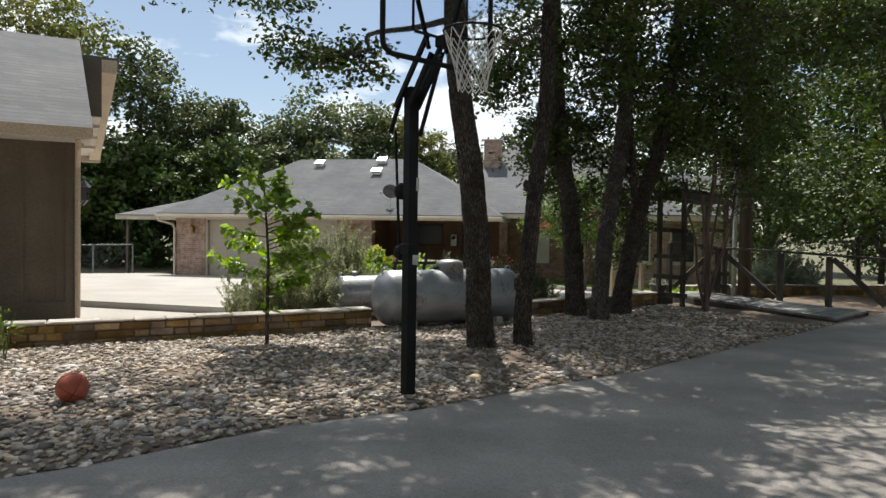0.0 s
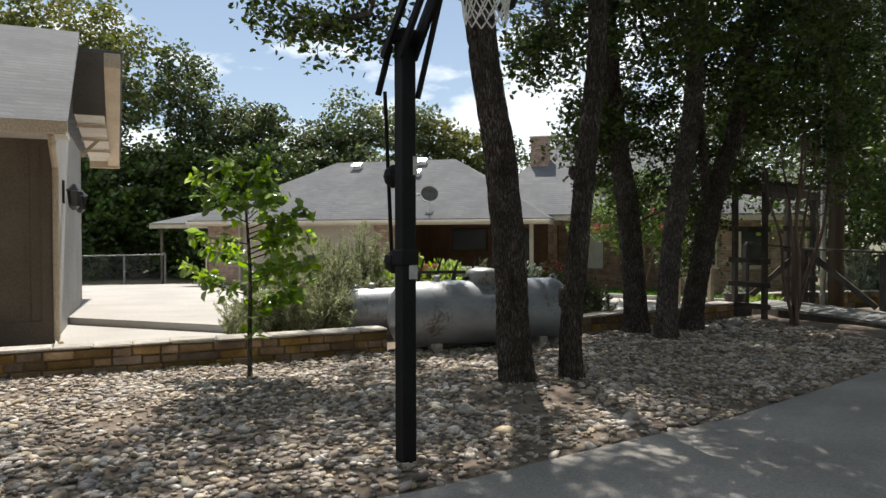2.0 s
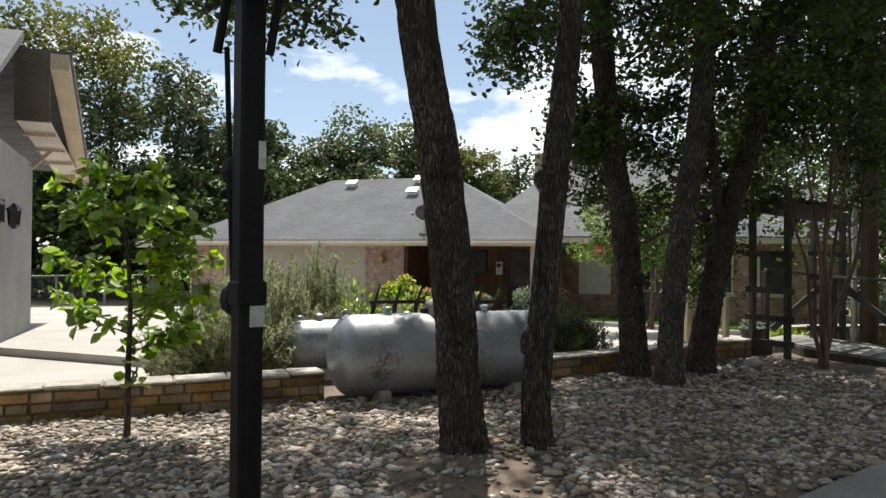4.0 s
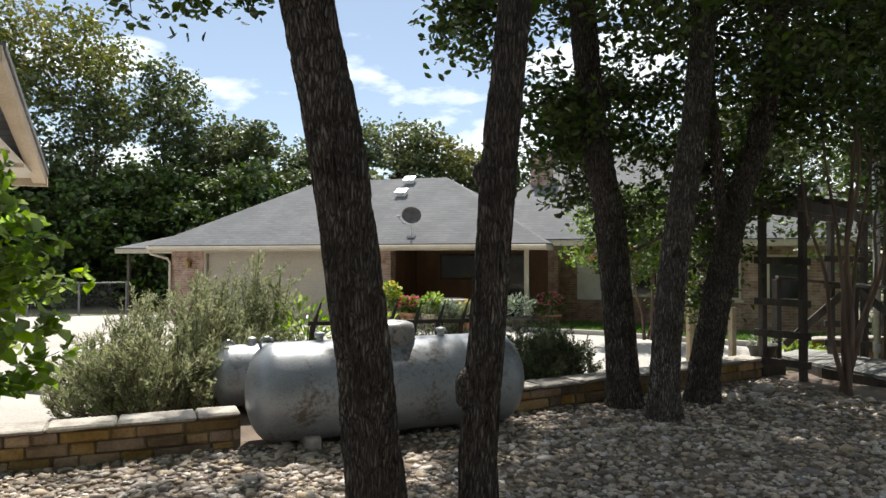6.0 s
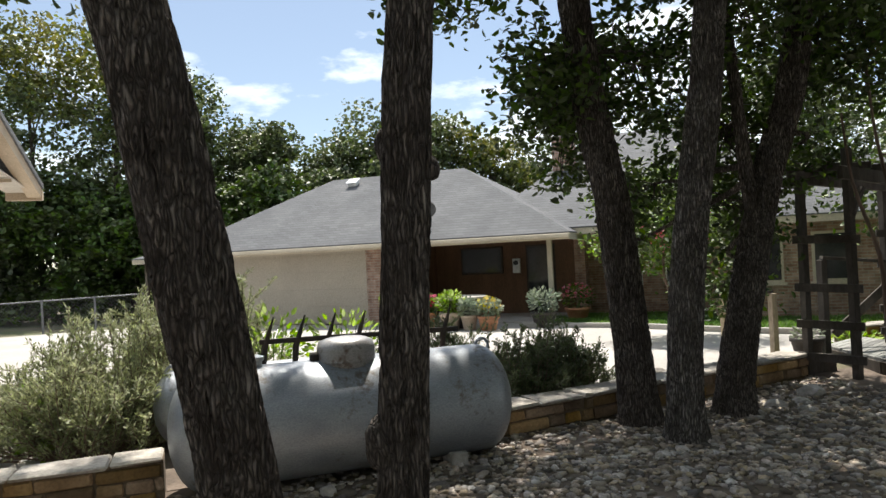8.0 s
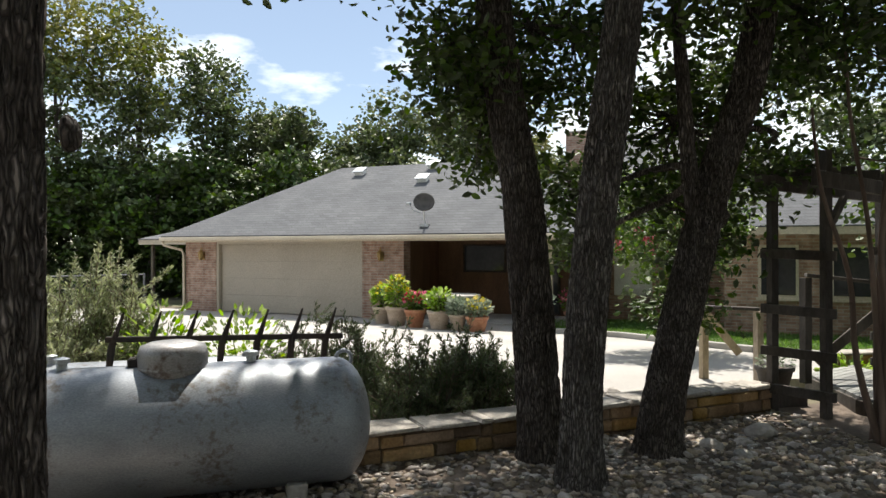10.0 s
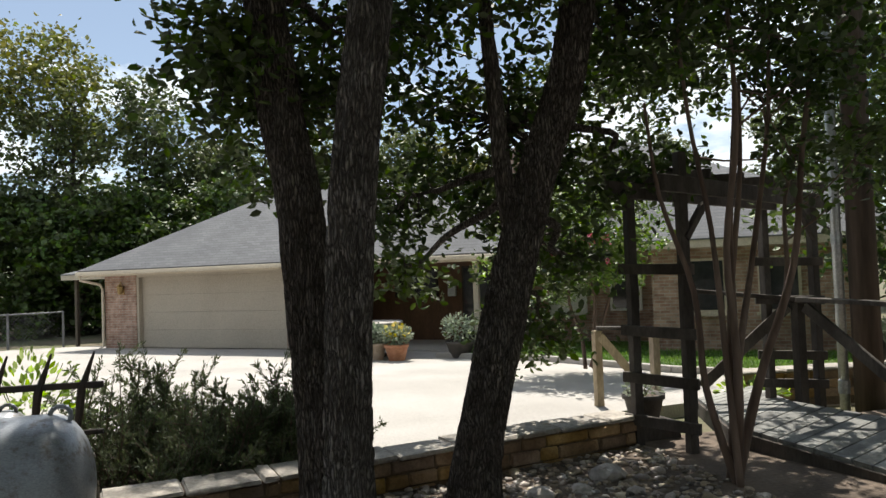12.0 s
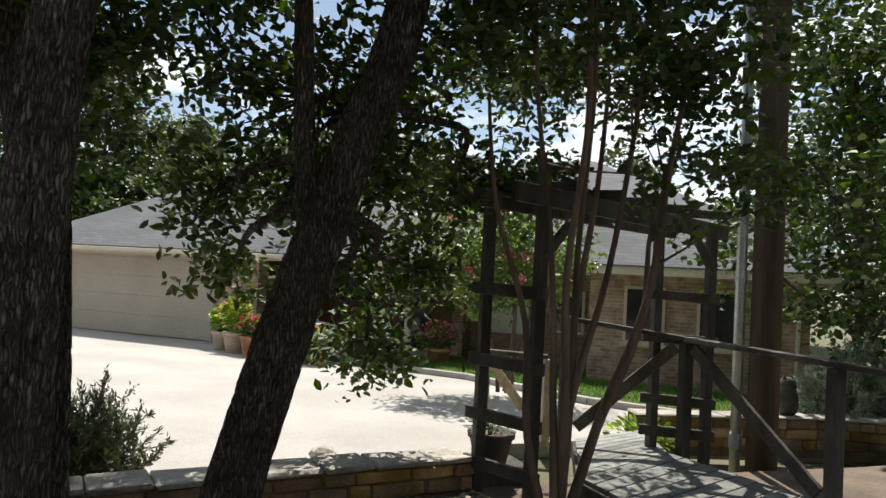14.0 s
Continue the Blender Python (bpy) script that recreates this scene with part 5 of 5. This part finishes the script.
# ---- shrubs ----
def needles(pos, way, size, rng, aspect, spread=0.45):
    n = len(pos)
    d = way + rng.normal(0, spread, (n, 3))
    d /= np.linalg.norm(d, axis=1, keepdims=True)
    w = rng.normal(size=(n, 3))
    w -= d * np.sum(w * d, axis=1, keepdims=True)
    w /= np.linalg.norm(w, axis=1, keepdims=True)
    s = (size * rng.uniform(0.6, 1.3, n))[:, None]
    v = np.stack([pos, pos + d * s * 0.5 + w * s * aspect, pos + d * s, pos + d * s * 0.5 - w * s * aspect], axis=1)
    return v.reshape(-1, 3), np.arange(n * 4).reshape(-1, 4)


def rosemary(name, x, y, z, rx, ry, h, stems_n, seed, label, material=None, size=0.045, per=85):
    rg = np.random.default_rng(seed)
    rr = random.Random(seed)
    t = thing(name, label, "shrub", pose(x, y, z))
    wood = bmesh.new()
    P, W = [], []
    for i in range(int(stems_n * 0.42)):
        a = rr.uniform(0, 6.28)
        q = math.sqrt(rr.random())
        foot = Vector((rx * 0.4 * q * math.cos(a), ry * 0.4 * q * math.sin(a), -0.02))
        tall = h * (1 - 0.55 * q * q) * rr.uniform(0.5, 1.05)
        tip = Vector((rx * q * math.cos(a) * rr.uniform(0.8, 1.25) + 0.12 * h, ry * q * math.sin(a) * rr.uniform(0.8, 1.25), tall)) + Vector((rr.gauss(0, 0.08), rr.gauss(0, 0.08), 0))
        mid = foot.lerp(tip, 0.55) + Vector((rr.gauss(0, 0.06) + 0.1 * math.cos(a), rr.gauss(0, 0.06) + 0.1 * math.sin(a), -0.08))
        main = smooth_line([foot, mid, tip], 4)
        shoots = [main]
        for k in range(4):
            s = along(main, rr.uniform(0.3, 0.85))
            o = Vector((rr.gauss(0, 1), rr.gauss(0, 1), rr.uniform(0.5, 1.6))).normalized() * rr.uniform(0.12, 0.3) * (0.6 + 0.5 * h)
            shoots.append(smooth_line([s, s + o * 0.5 + Vector((o.x, o.y, 0)) * 0.12, s + o], 3))
        for n_s, pts in enumerate(shoots):
            tube(wood, pts, list(np.linspace(0.008 if n_s == 0 else 0.004, 0.002, len(pts))), 4, cap=False)
            L = (pts[-1] - pts[0]).length
            d = np.array((pts[-1] - pts[len(pts) // 2]).normalized())
            for k in range(int(per * (0.4 + 1.1 * L))):
                w = rr.uniform(0.12 if n_s == 0 else 0.0, 1.0) ** 0.85
                P.append(tuple(along(pts, w) + Vector((rr.gauss(0, 0.01), rr.gauss(0, 0.01), rr.gauss(0, 0.01)))))
                W.append(d)
    part("woody_stem", wood, M_BARK_RED, t)
    v, f = needles(np.array(P), np.array(W), size, rg, 0.13, 0.6)
    np_object("foliage", v, f, material or M_ROSEMARY, t)
    return t


rosemary("rosemary_bush", 3.35, 10.75, 0.03, 0.85, 0.65, 1.3, 330, 201, "large grey-green rosemary bush behind the wall")
rosemary("rosemary_bush", 4.05, 11.35, 0.03, 0.7, 0.55, 1.62, 290, 202, "tall feathery rosemary bush beside the driveway")
rosemary("rosemary_bush", 2.85, 11.2, -0.03, 0.5, 0.5, 0.85, 170, 207, "low rosemary spilling over the pavement")
# these three bushes carry the tree shade in their needle colour
rosemary("rosemary_bush", 6.95, 10.2, 0.03, 0.65, 0.45, 0.9, 260, 203, "rosemary bush beside the tank, coloured darker for tree shade", M_ROSEMARY_SHADED)
rosemary("rosemary_bush", 7.5, 10.4, 0.03, 0.5, 0.35, 0.75, 120, 204, "low rosemary bush on the wall's edge", M_ROSEMARY_SHADED)
rosemary("rosemary_bush", 6.2, 10.85, 0.03, 0.5, 0.4, 1.0, 160, 205, "upright rosemary bush behind the tank", M_ROSEMARY_SHADED)
rosemary("sage_bush", 16.2, 11.7, -0.15, 1.0, 0.9, 1.35, 240, 206, "large pale grey sage bush by the driveway", M_SAGE, 0.07)


def leafy(name, x, y, z, r, h, n, leaf, seed, material, label, flowers=None, flower_n=0):
    rg = np.random.default_rng(seed)
    t = thing(name, label, "plant", pose(x, y, z))
    tube_bm = bmesh.new()
    rr = random.Random(seed)
    for i in range(9):
        a = rr.uniform(0, 6.28)
        tube(tube_bm, [(0, 0, -0.02), (0.3 * r * math.cos(a), 0.3 * r * math.sin(a), h * 0.5), (0.8 * r * math.cos(a), 0.8 * r * math.sin(a), h * 0.9)], [0.006, 0.005, 0.003], 4, cap=False)
    part("stem", tube_bm, M_LEAF_CRAPE, t)
    pos = ellipsoid_points(n, (0, 0, h * 0.55), (r, r, h * 0.5), rg, 0.1)
    spray("foliage", pos, leaf, material, t, seed, 0.5, -0.2)
    if flowers:
        pos = ellipsoid_points(flower_n, (0, 0, h * 0.65), (r, r, h * 0.5), rg, 0.7)
        pos = pos[pos[:, 2] > h * 0.5]
        spray("blossom", pos, leaf * 0.8, flowers, t, seed + 1, 0.9, -0.3)
    return t


leafy("garden_plant", 4.85, 11.15, 0.04, 0.45, 1.0, 480, 0.075, 211, M_LEAF_SAP, "yellow-green leafy plant behind the tank")
leafy("garden_plant", 5.55, 11.1, 0.04, 0.45, 0.95, 440, 0.07, 212, M_LEAF_SAP, "yellow-green leafy plant behind the tank")
leafy("seedling", -0.36, 8.25, 0.03, 0.12, 0.58, 45, 0.06, 219, M_LEAF_SAP, "spindly yellow-green seedling growing in gravel")
leafy("garden_plant", 2.95, 10.75, 0.0, 0.2, 0.62, 160, 0.08, 213, M_LEAF_SAP, "bright green shoots among the rosemary")
leafy("wall_seedling", -0.75, 8.75, 0.03, 0.16, 0.55, 60, 0.06, 214, M_LEAF_SAP, "spindly green seedling at the wall's foot")
leafy("garden_plant", 12.7, 11.4, -0.1, 0.35, 0.3, 260, 0.08, 215, M_LEAF_SAP, "low yellow-green plants beside the walkway")

# old iron rake behind the tank
rake = thing("garden_rake_rack", "dark rusty iron rack with leaning tines", "iron rack", pose(5.4, 9.85, 0.05, 0, 0, -3))
part("bar", beam(bmesh.new(), (-0.78, 0, 0.87), (0.86, 0, 0.85), 0.03, 0.04), M_DARKIRON, rake)
part("bar", beam(bmesh.new(), (-0.75, 0.03, 0.55), (0.85, 0.03, 0.55), 0.025, 0.03), M_DARKIRON, rake)
for i in range(7):
    x = -0.8 + i * 0.245
    part("tine", tube(bmesh.new(), [(x, 0, -0.03), (x + 0.02, 0, 0.45), (x + 0.06, 0.0, 0.82), (x + 0.14, 0.0, 1.06)], [0.014, 0.018, 0.026, 0.006], 6), M_DARKIRON, rake)


# ---- walkway, arbor, rails ----
def lumber(name, p, q, w, h, parent, material=None, label=""):
    return part(name, beam(bmesh.new(), p, q, w, h), material or M_WOOD, parent, label)


def walkway():
    d = thing("wooden_walkway", "weathered grey plank walkway over the bed", "walkway")
    L0, R0 = Vector((11.65, 10.98, 0.14)), Vector((12.62, 11.3, 0.14))
    L1, R1 = Vector((10.85, 9.55, 0.22)), Vector((12.0, 10.1, 0.22))
    L2, R2 = Vector((11.2, 6.98, 0.08)), Vector((12.9, 7.45, 0.08))
    for (p0, q0, p1, q1, n) in ((L0, R0, L1, R1, 9), (L1, R1, L2, R2, 18)):
        for i in range(n):
            s, e = (i + 0.04) / n, (i + 0.94) / n
            bm = bmesh.new()
            c = [p0.lerp(p1, s), q0.lerp(q1, s), q0.lerp(q1, e), p0.lerp(p1, e)]
            up = [bm.verts.new(v) for v in c]
            lo = [bm.verts.new(v - Vector((0, 0, 0.035))) for v in c]
            bm.faces.new(up)
            bm.faces.new(lo[::-1])
            for k in range(4):
                bm.faces.new((up[k], lo[k], lo[(k + 1) % 4], up[(k + 1) % 4]))
            bmesh.ops.recalc_face_normals(bm, faces=bm.faces[:])
            part("plank", bm, M_DECK, d)
        off = Vector((0, 0, -0.1))
        for e0, e1 in ((p0, p1), (q0, q1)):
            lumber("side_beam", e0 + off, e1 + off, 0.05, 0.14, d)
    for p in (L1, R1, L1.lerp(L2, 0.5), R1.lerp(R2, 0.5)):
        lumber("footing", p + Vector((0.05, 0, -0.3)), p + Vector((0.05, 0, -0.05)), 0.1, 0.1, d)
    part("end_block", bx(10.24, 10.66, 9.93, 10.28, -0.12, 0.198, 0.01), M_WOOD, d, "dark timber block beside the arbor")
    return d


walkway()

step = thing("wooden_step", "low pale wooden step on the driveway", "step", pose(10.5, 12.6, 0, 0, 0, -25))
for i in range(3):
    part("plank", bx(-0.35, 0.55, -0.3 + i * 0.2, -0.11 + i * 0.2, -0.2, -0.165, 0.004), M_DECK, step)
for s in (-0.3, 0.5):
    part("riser", bx(s - 0.02, s + 0.02, -0.28, 0.28, -0.34, -0.2), M_WOOD, step)


def arbor():
    a = thing("garden_arbor", "weathered timber arbor with ladder sides over the walkway", "arbor")
    L1, L2, R1, R2 = (10.2, 9.87), (10.42, 9.48), (12.05, 10.4), (12.45, 10.2)
    for (x, y), z in ((L1, 2.26), (L2, 2.4), (R1, 2.14), (R2, 2.16)):
        lumber("post", (x, y, -0.1), (x, y, z), 0.075, 0.075, a)
    for (p, q) in ((L2, R2), (L1, R1)):
        u = (Vector(q) - Vector(p)).normalized()
        p2, q2 = Vector(p) - u * 0.3, Vector(q) + u * 0.15
        lumber("top_beam", (p2.x, p2.y - 0.06, 2.14), (q2.x, q2.y - 0.06, 2.08), 0.05, 0.13, a)
    for f in np.linspace(0.05, 0.95, 5):
        p, q = Vector(L1).lerp(Vector(R1), f), Vector(L2).lerp(Vector(R2), f)
        e = (q - p).normalized() * 0.18
        lumber("cross_slat", (p.x - e.x, p.y - e.y, 2.24), (q.x + e.x, q.y + e.y, 2.22), 0.035, 0.07, a)
    for (p, q, zs) in ((L1, L2, (0.28, 0.62, 1.0, 1.5)), (R1, R2, (0.35, 0.62, 1.15, 1.52))):
        e = (Vector(q) - Vector(p)).normalized() * 0.09
        for z in zs:
            lumber("rung", (p[0] - e.x - 0.04, p[1] - e.y - 0.03, z), (q[0] + e.x - 0.04, q[1] + e.y - 0.03, z - 0.02), 0.04, 0.085, a)
    for (x, y), s in ((L2, 1), (R2, -1)):
        u = (Vector(R2) - Vector(L2)).normalized() * 0.28 * s
        lumber("knee_brace", (x, y - 0.03, 1.72), (x + u.x, y + u.y - 0.03, 2.0), 0.05, 0.06, a)
    return a


arbor()


def rail_run(name, pts, tops, label, braces=(), pale=False):
    r = thing(name, label, "railing")
    m = M_WOOD_PALE if pale else M_WOOD
    for (x, y, z0), zt in zip(pts, tops):
        lumber("post", (x, y, z0), (x, y, zt - 0.03), 0.09, 0.09, r, m)
    for ((x0, y0, _), z0), ((x1, y1, _), z1) in zip(zip(pts, tops), list(zip(pts, tops))[1:]):
        lumber("top_rail", (x0, y0, z0), (x1, y1, z1), 0.13, 0.04, r)
    for p, q in braces:
        lumber("brace", p, q, 0.04, 0.1, r, m)
    return r


rail_run("walkway_railing", [(11.36, 10.7, 0.1), (12.21, 10.18, -0.05), (12.42, 8.88, -0.05), (12.66, 8.05, -0.05), (13.0, 7.1, -0.05)], [1.26, 1.15, 1.11, 1.07, 1.02],
         "long weathered timber railing with diagonal braces",
         [((12.22, 10.1, 1.08), (12.4, 8.98, 0.2)), ((12.14, 10.23, 1.08), (11.45, 10.65, 0.32)), ((12.66, 7.98, 1.0), (12.97, 7.2, 0.2))])
rail_run("short_railing", [(11.3, 12.34, -0.2), (11.9, 12.05, -0.2)], [0.79, 0.77], "short pale timber handrail by the step",
         [((11.32, 12.3, 0.7), (11.67, 12.12, 0.2))], True)

# utility pole and conduit
up = thing("utility_pole", "tall brown wooden utility pole", "utility pole", pose(13.1, 10.22, -0.1))
part("shaft", tube(bmesh.new(), [(0, 0, -0.1), (0.0, 0.0, 3.0), (0.02, 0, 9.0)], [0.135, 0.128, 0.1], 20), M_POLEWOOD, up, "", True)
cd = thing("grey_conduit", "grey galvanised conduit pipe rising beside the pole", "conduit", pose(12.92, 10.35, -0.08))
part("pipe", tube(bmesh.new(), [(0, 0, -0.05), (0, 0, 2.5), (0.0, 0.0, 7.5)], [0.047, 0.047, 0.047], 14), M_GALV, cd, "", True)
part("coupling", tube(bmesh.new(), [(0, 0, 0.25), (0, 0, 0.38)], [0.055, 0.055], 14), M_GALV, cd)
part("coupling", tube(bmesh.new(), [(0, 0, 1.75), (0, 0, 1.85)], [0.055, 0.055], 14), M_GALV, cd)

# owl statue on the east wall
ow = bmesh.new()
lathe(ow, [(0.07, 0), (0.1, 0.03), (0.115, 0.12), (0.11, 0.22), (0.085, 0.28), (0.09, 0.33), (0.075, 0.39), (0.03, 0.42)], 14)
for s in (-1, 1):
    lathe(ow, [(0.025, 0.37), (0.018, 0.42), (0.003, 0.46)], 6, Matrix.Translation((s * 0.05, 0, 0)))
o = part("owl_statue", ow, M_STATUE, None, "", True)
tagged(o, "dark garden owl figure standing on the wall", "statue")
o.matrix_world = pose(14.65, 11.45, 0.235)


# ---- pots and table ----
def pot(name, x, y, z, r, h, material, label, cat="plant pot"):
    p = thing(name, label, cat, pose(x, y, z))
    part("body", lathe(bmesh.new(), [(r * 0.66, 0), (r * 0.7, 0.02), (r * 0.95, h * 0.8), (r * 1.04, h * 0.82), (r * 1.06, h), (r * 0.92, h), (r * 0.88, h * 0.86)], 20), material, p, "", True)
    part("soil", lathe(bmesh.new(), [(r * 0.85, h * 0.8), (r * 0.86, h * 0.87), (0.0, h * 0.9)], 16), M_SOIL, p)
    return p


POTS = [(9.0, 21.8, 0.24, 0.42, M_BUFFPOT, M_LEAF_SAP, M_YELLOW_FL, 0.55), (9.24, 21.2, 0.27, 0.45, M_BUFFPOT, M_LEAF_SAP, M_YELLOW_FL, 0.75), (9.54, 20.6, 0.25, 0.42, M_TERRA, M_LEAF_CRAPE, M_RED_FL, 0.45),
        (9.96, 20.05, 0.27, 0.42, M_BUFFPOT, M_LEAF_SAP, None, 0.55), (10.28, 19.65, 0.2, 0.36, M_BUFFPOT, M_SAGE, None, 0.4), (10.62, 19.3, 0.25, 0.34, M_TERRA, M_SAGE, M_YELLOW_FL, 0.4),
        (10.75, 19.75, 0.22, 0.5, M_TERRA, M_SAGE, None, 0.2)]
for i, (x, y, r, h, pm, lm, fm, ph) in enumerate(POTS):
    z = drive_z(x, y)
    colour = "terracotta" if pm is M_TERRA else "buff clay"
    pot("flower_pot", x, y, z, r, h, pm, "round %s flower pot on the driveway" % colour)
    leafy("potted_plant", x, y, z + h * 0.85, r * 1.15, ph, 420, 0.1, 230 + i, lm, "leafy plant with %s growing in a pot" % ("yellow flowers" if fm is M_YELLOW_FL else "red flowers" if fm is M_RED_FL else "green shoots"), fm, 140)
for x, y, r, h, pm, lm, fm, lab in ((12.0, 19.2, 0.3, 0.36, M_DARKPOT, M_SAGE, None, "bushy grey-green plant in a dark pot"), (13.6, 20.35, 0.32, 0.36, M_TERRA, M_LEAF_CRAPE, M_PINK, "pink flowering plant in a wide pot"),
                                    (10.38, 10.05, 0.17, 0.24, M_DARKPOT, M_SAGE, None, "dry pale plant in a dark pot")):
    z = drive_z(x, y) if y > 15 else 0.2
    pot("flower_pot", x, y, z, r, h, pm, "%s flower pot" % ("wide terracotta" if pm is M_TERRA else "dark round plastic"))
    leafy("potted_plant", x, y, z + h * 0.85, r * (1.4 if y > 15 else 1.0), 0.6 if y > 15 else 0.15, 420 if y > 15 else 80, 0.09 if y > 15 else 0.05, 250 + int(x), lm, lab, fm, 200)
tx, ty = 10.45, 20.45
tb = thing("patio_table", "round pale stone patio table among flower pots", "table", pose(tx, ty, drive_z(tx, ty)))
part("tabletop", lathe(bmesh.new(), [(0.6, 0.72), (0.62, 0.73), (0.62, 0.77), (0.6, 0.78), (0.0, 0.78)], 32), M_ROCK, tb, "round pale stone top", True)
part("pedestal", lathe(bmesh.new(), [(0.25, 0), (0.25, 0.05), (0.1, 0.12), (0.09, 0.6), (0.2, 0.72)], 20), M_DARKIRON, tb, "", True)
hose = thing("hose_reel", "teal garden hose reel on the brick pillar", "hose reel", HOUSE @ pose(7.0, -0.12, 0.75))
part("reel", lathe(bmesh.new(), [(0.2, -0.08), (0.2, -0.06), (0.13, -0.05), (0.13, 0.05), (0.2, 0.06), (0.2, 0.08)], 20, Matrix.Rotation(radians(90), 4, "X")), M_TEAL, hose, "", True)
part("bracket", bx(-0.04, 0.04, 0.05, 0.12, -0.25, 0.1), M_DARKIRON, hose)

# lawn beside the house
def local_xy(u, v):
    p = HOUSE @ Vector((u, v, 0))
    return p.x, p.y


LAWN = [local_xy(u, v) for u, v in ((11.0, -1.35), (13.5, -1.75), (16.0, -3.3), (20, -4.2), (26, -4.5), (26, 3.0), (19.5, 3.0), (19.5, 0.3), (15.4, 0.3), (15.4, 3.0), (11.7, 2.9), (11.3, 0.2))]
slab("lawn", LAWN, lambda x, y: drive_z(x, y) + 0.05, 0.2, M_LAWN, "green lawn strip along the house front", "lawn")
kerb = bmesh.new()
pts = [Vector((*local_xy(u, v), 0)) for u, v in ((11.0, -1.41), (13.5, -1.82), (16.0, -3.37), (20, -4.27), (26, -4.57))]
for p, q in zip(pts, pts[1:]):
    beam(kerb, (p.x, p.y, drive_z(p.x, p.y) + 0.03), (q.x, q.y, drive_z(q.x, q.y) + 0.03), 0.12, 0.16, 0.01)
tagged(part("lawn_kerb", kerb, M_CONCRETE), "pale concrete kerb edging the lawn", "kerb", kind="structure")
rg = np.random.default_rng(77)
blades = []
while len(blades) < 26000:
    u, v = rg.uniform(11.2, 22), rg.uniform(-4.2, 2.6)
    near = -1.3 if u < 13 else -1.6 - 0.66 * (u - 13.5) if u < 16 else -3.15 - 0.25 * (u - 16)
    if v < near + 0.1 or (u > 15.3 and v > 0.2):
        continue
    x, y = local_xy(u, v)
    blades.append((x, y, drive_z(x, y) + 0.05))
v, f = needles(np.array(blades), np.tile(np.array([0, 0, 1.0]), (len(blades), 1)), 0.07, rg, 0.12)
tagged(np_object("lawn_grass", v, f, M_GRASS), "short green lawn grass in patches of sun", "grass", kind="stuff")

# loose rocks
for i, (x, y, z, s) in enumerate([(9.4, 11.35, drive_z(9.4, 11.35), 0.13), (9.64, 11.22, drive_z(9.64, 11.22), 0.08), (8.9, 9.0, 0.05, 0.09), (9.2, 9.05, 0.04, 0.07), (8.2, 9.98, 0.06, 0.1), (9.5, 9.2, 0.05, 0.12), (1.9, 6.4, 0.05, 0.06), (2.5, 6.6, 0.05, 0.05),
                                  (8.95, 8.75, 0.05, 0.07), (3.5, 6.2, 0.05, 0.07), (-0.2, 5.4, 0.04, 0.05), (4.9, 8.65, 0.06, 0.06)]):
    bm = bmesh.new()
    bmesh.ops.create_icosphere(bm, subdivisions=2, radius=s)
    for vv in bm.verts:
        vv.co *= 1 + 0.35 * noise.noise(vv.co * 9 + Vector((i * 3, 0, 0)))
        vv.co.z *= 0.6
    o = part("garden_rock", bm, M_ROCK)
    o.location = (x, y, z + s * 0.3)
    tagged(o, "pale rough rock lying loose on the ground", "rock", "loose rocks")


# chain-link fence beyond the driveway
def chain_fence(p, q, n):
    f = thing("chain_link_fence", "grey chain-link fence at the back of the driveway", "fence")
    p, q = Vector(p), Vector(q)
    for i in range(n + 1):
        c = p.lerp(q, i / n)
        part("post", tube(bmesh.new(), [(c.x, c.y, -0.6), (c.x, c.y, 0.78)], [0.035, 0.035], 8), M_FENCE, f)
    part("top_rail", tube(bmesh.new(), [(p.x, p.y, 0.74), (q.x, q.y, 0.74)], [0.022, 0.022], 8), M_FENCE, f)
    d = q - p
    L = d.length
    d.normalize()
    V, F = [], []
    for s in (-1, 1):
        for k in range(int(L / 0.11)):
            a = p + d * (k * 0.11 + (0.6 if s > 0 else 0.0))
            b = a - d * (1.15 * s)
            i = len(V)
            V += [(a.x, a.y, 0.72), (a.x + d.x * 0.006, a.y + d.y * 0.006, 0.72), (b.x + d.x * 0.006, b.y + d.y * 0.006, -0.43), (b.x, b.y, -0.43)]
            F.append((i, i + 1, i + 2, i + 3))
    tagged(np_object("wire_mesh", V, F, M_FENCE, f), kind="stuff")


chain_fence((2.7, 29.0, 0), (-8.2, 25.0, 0), 8)
chain_fence((-8.2, 25.0, 0), (-16, 22.5, 0), 5)
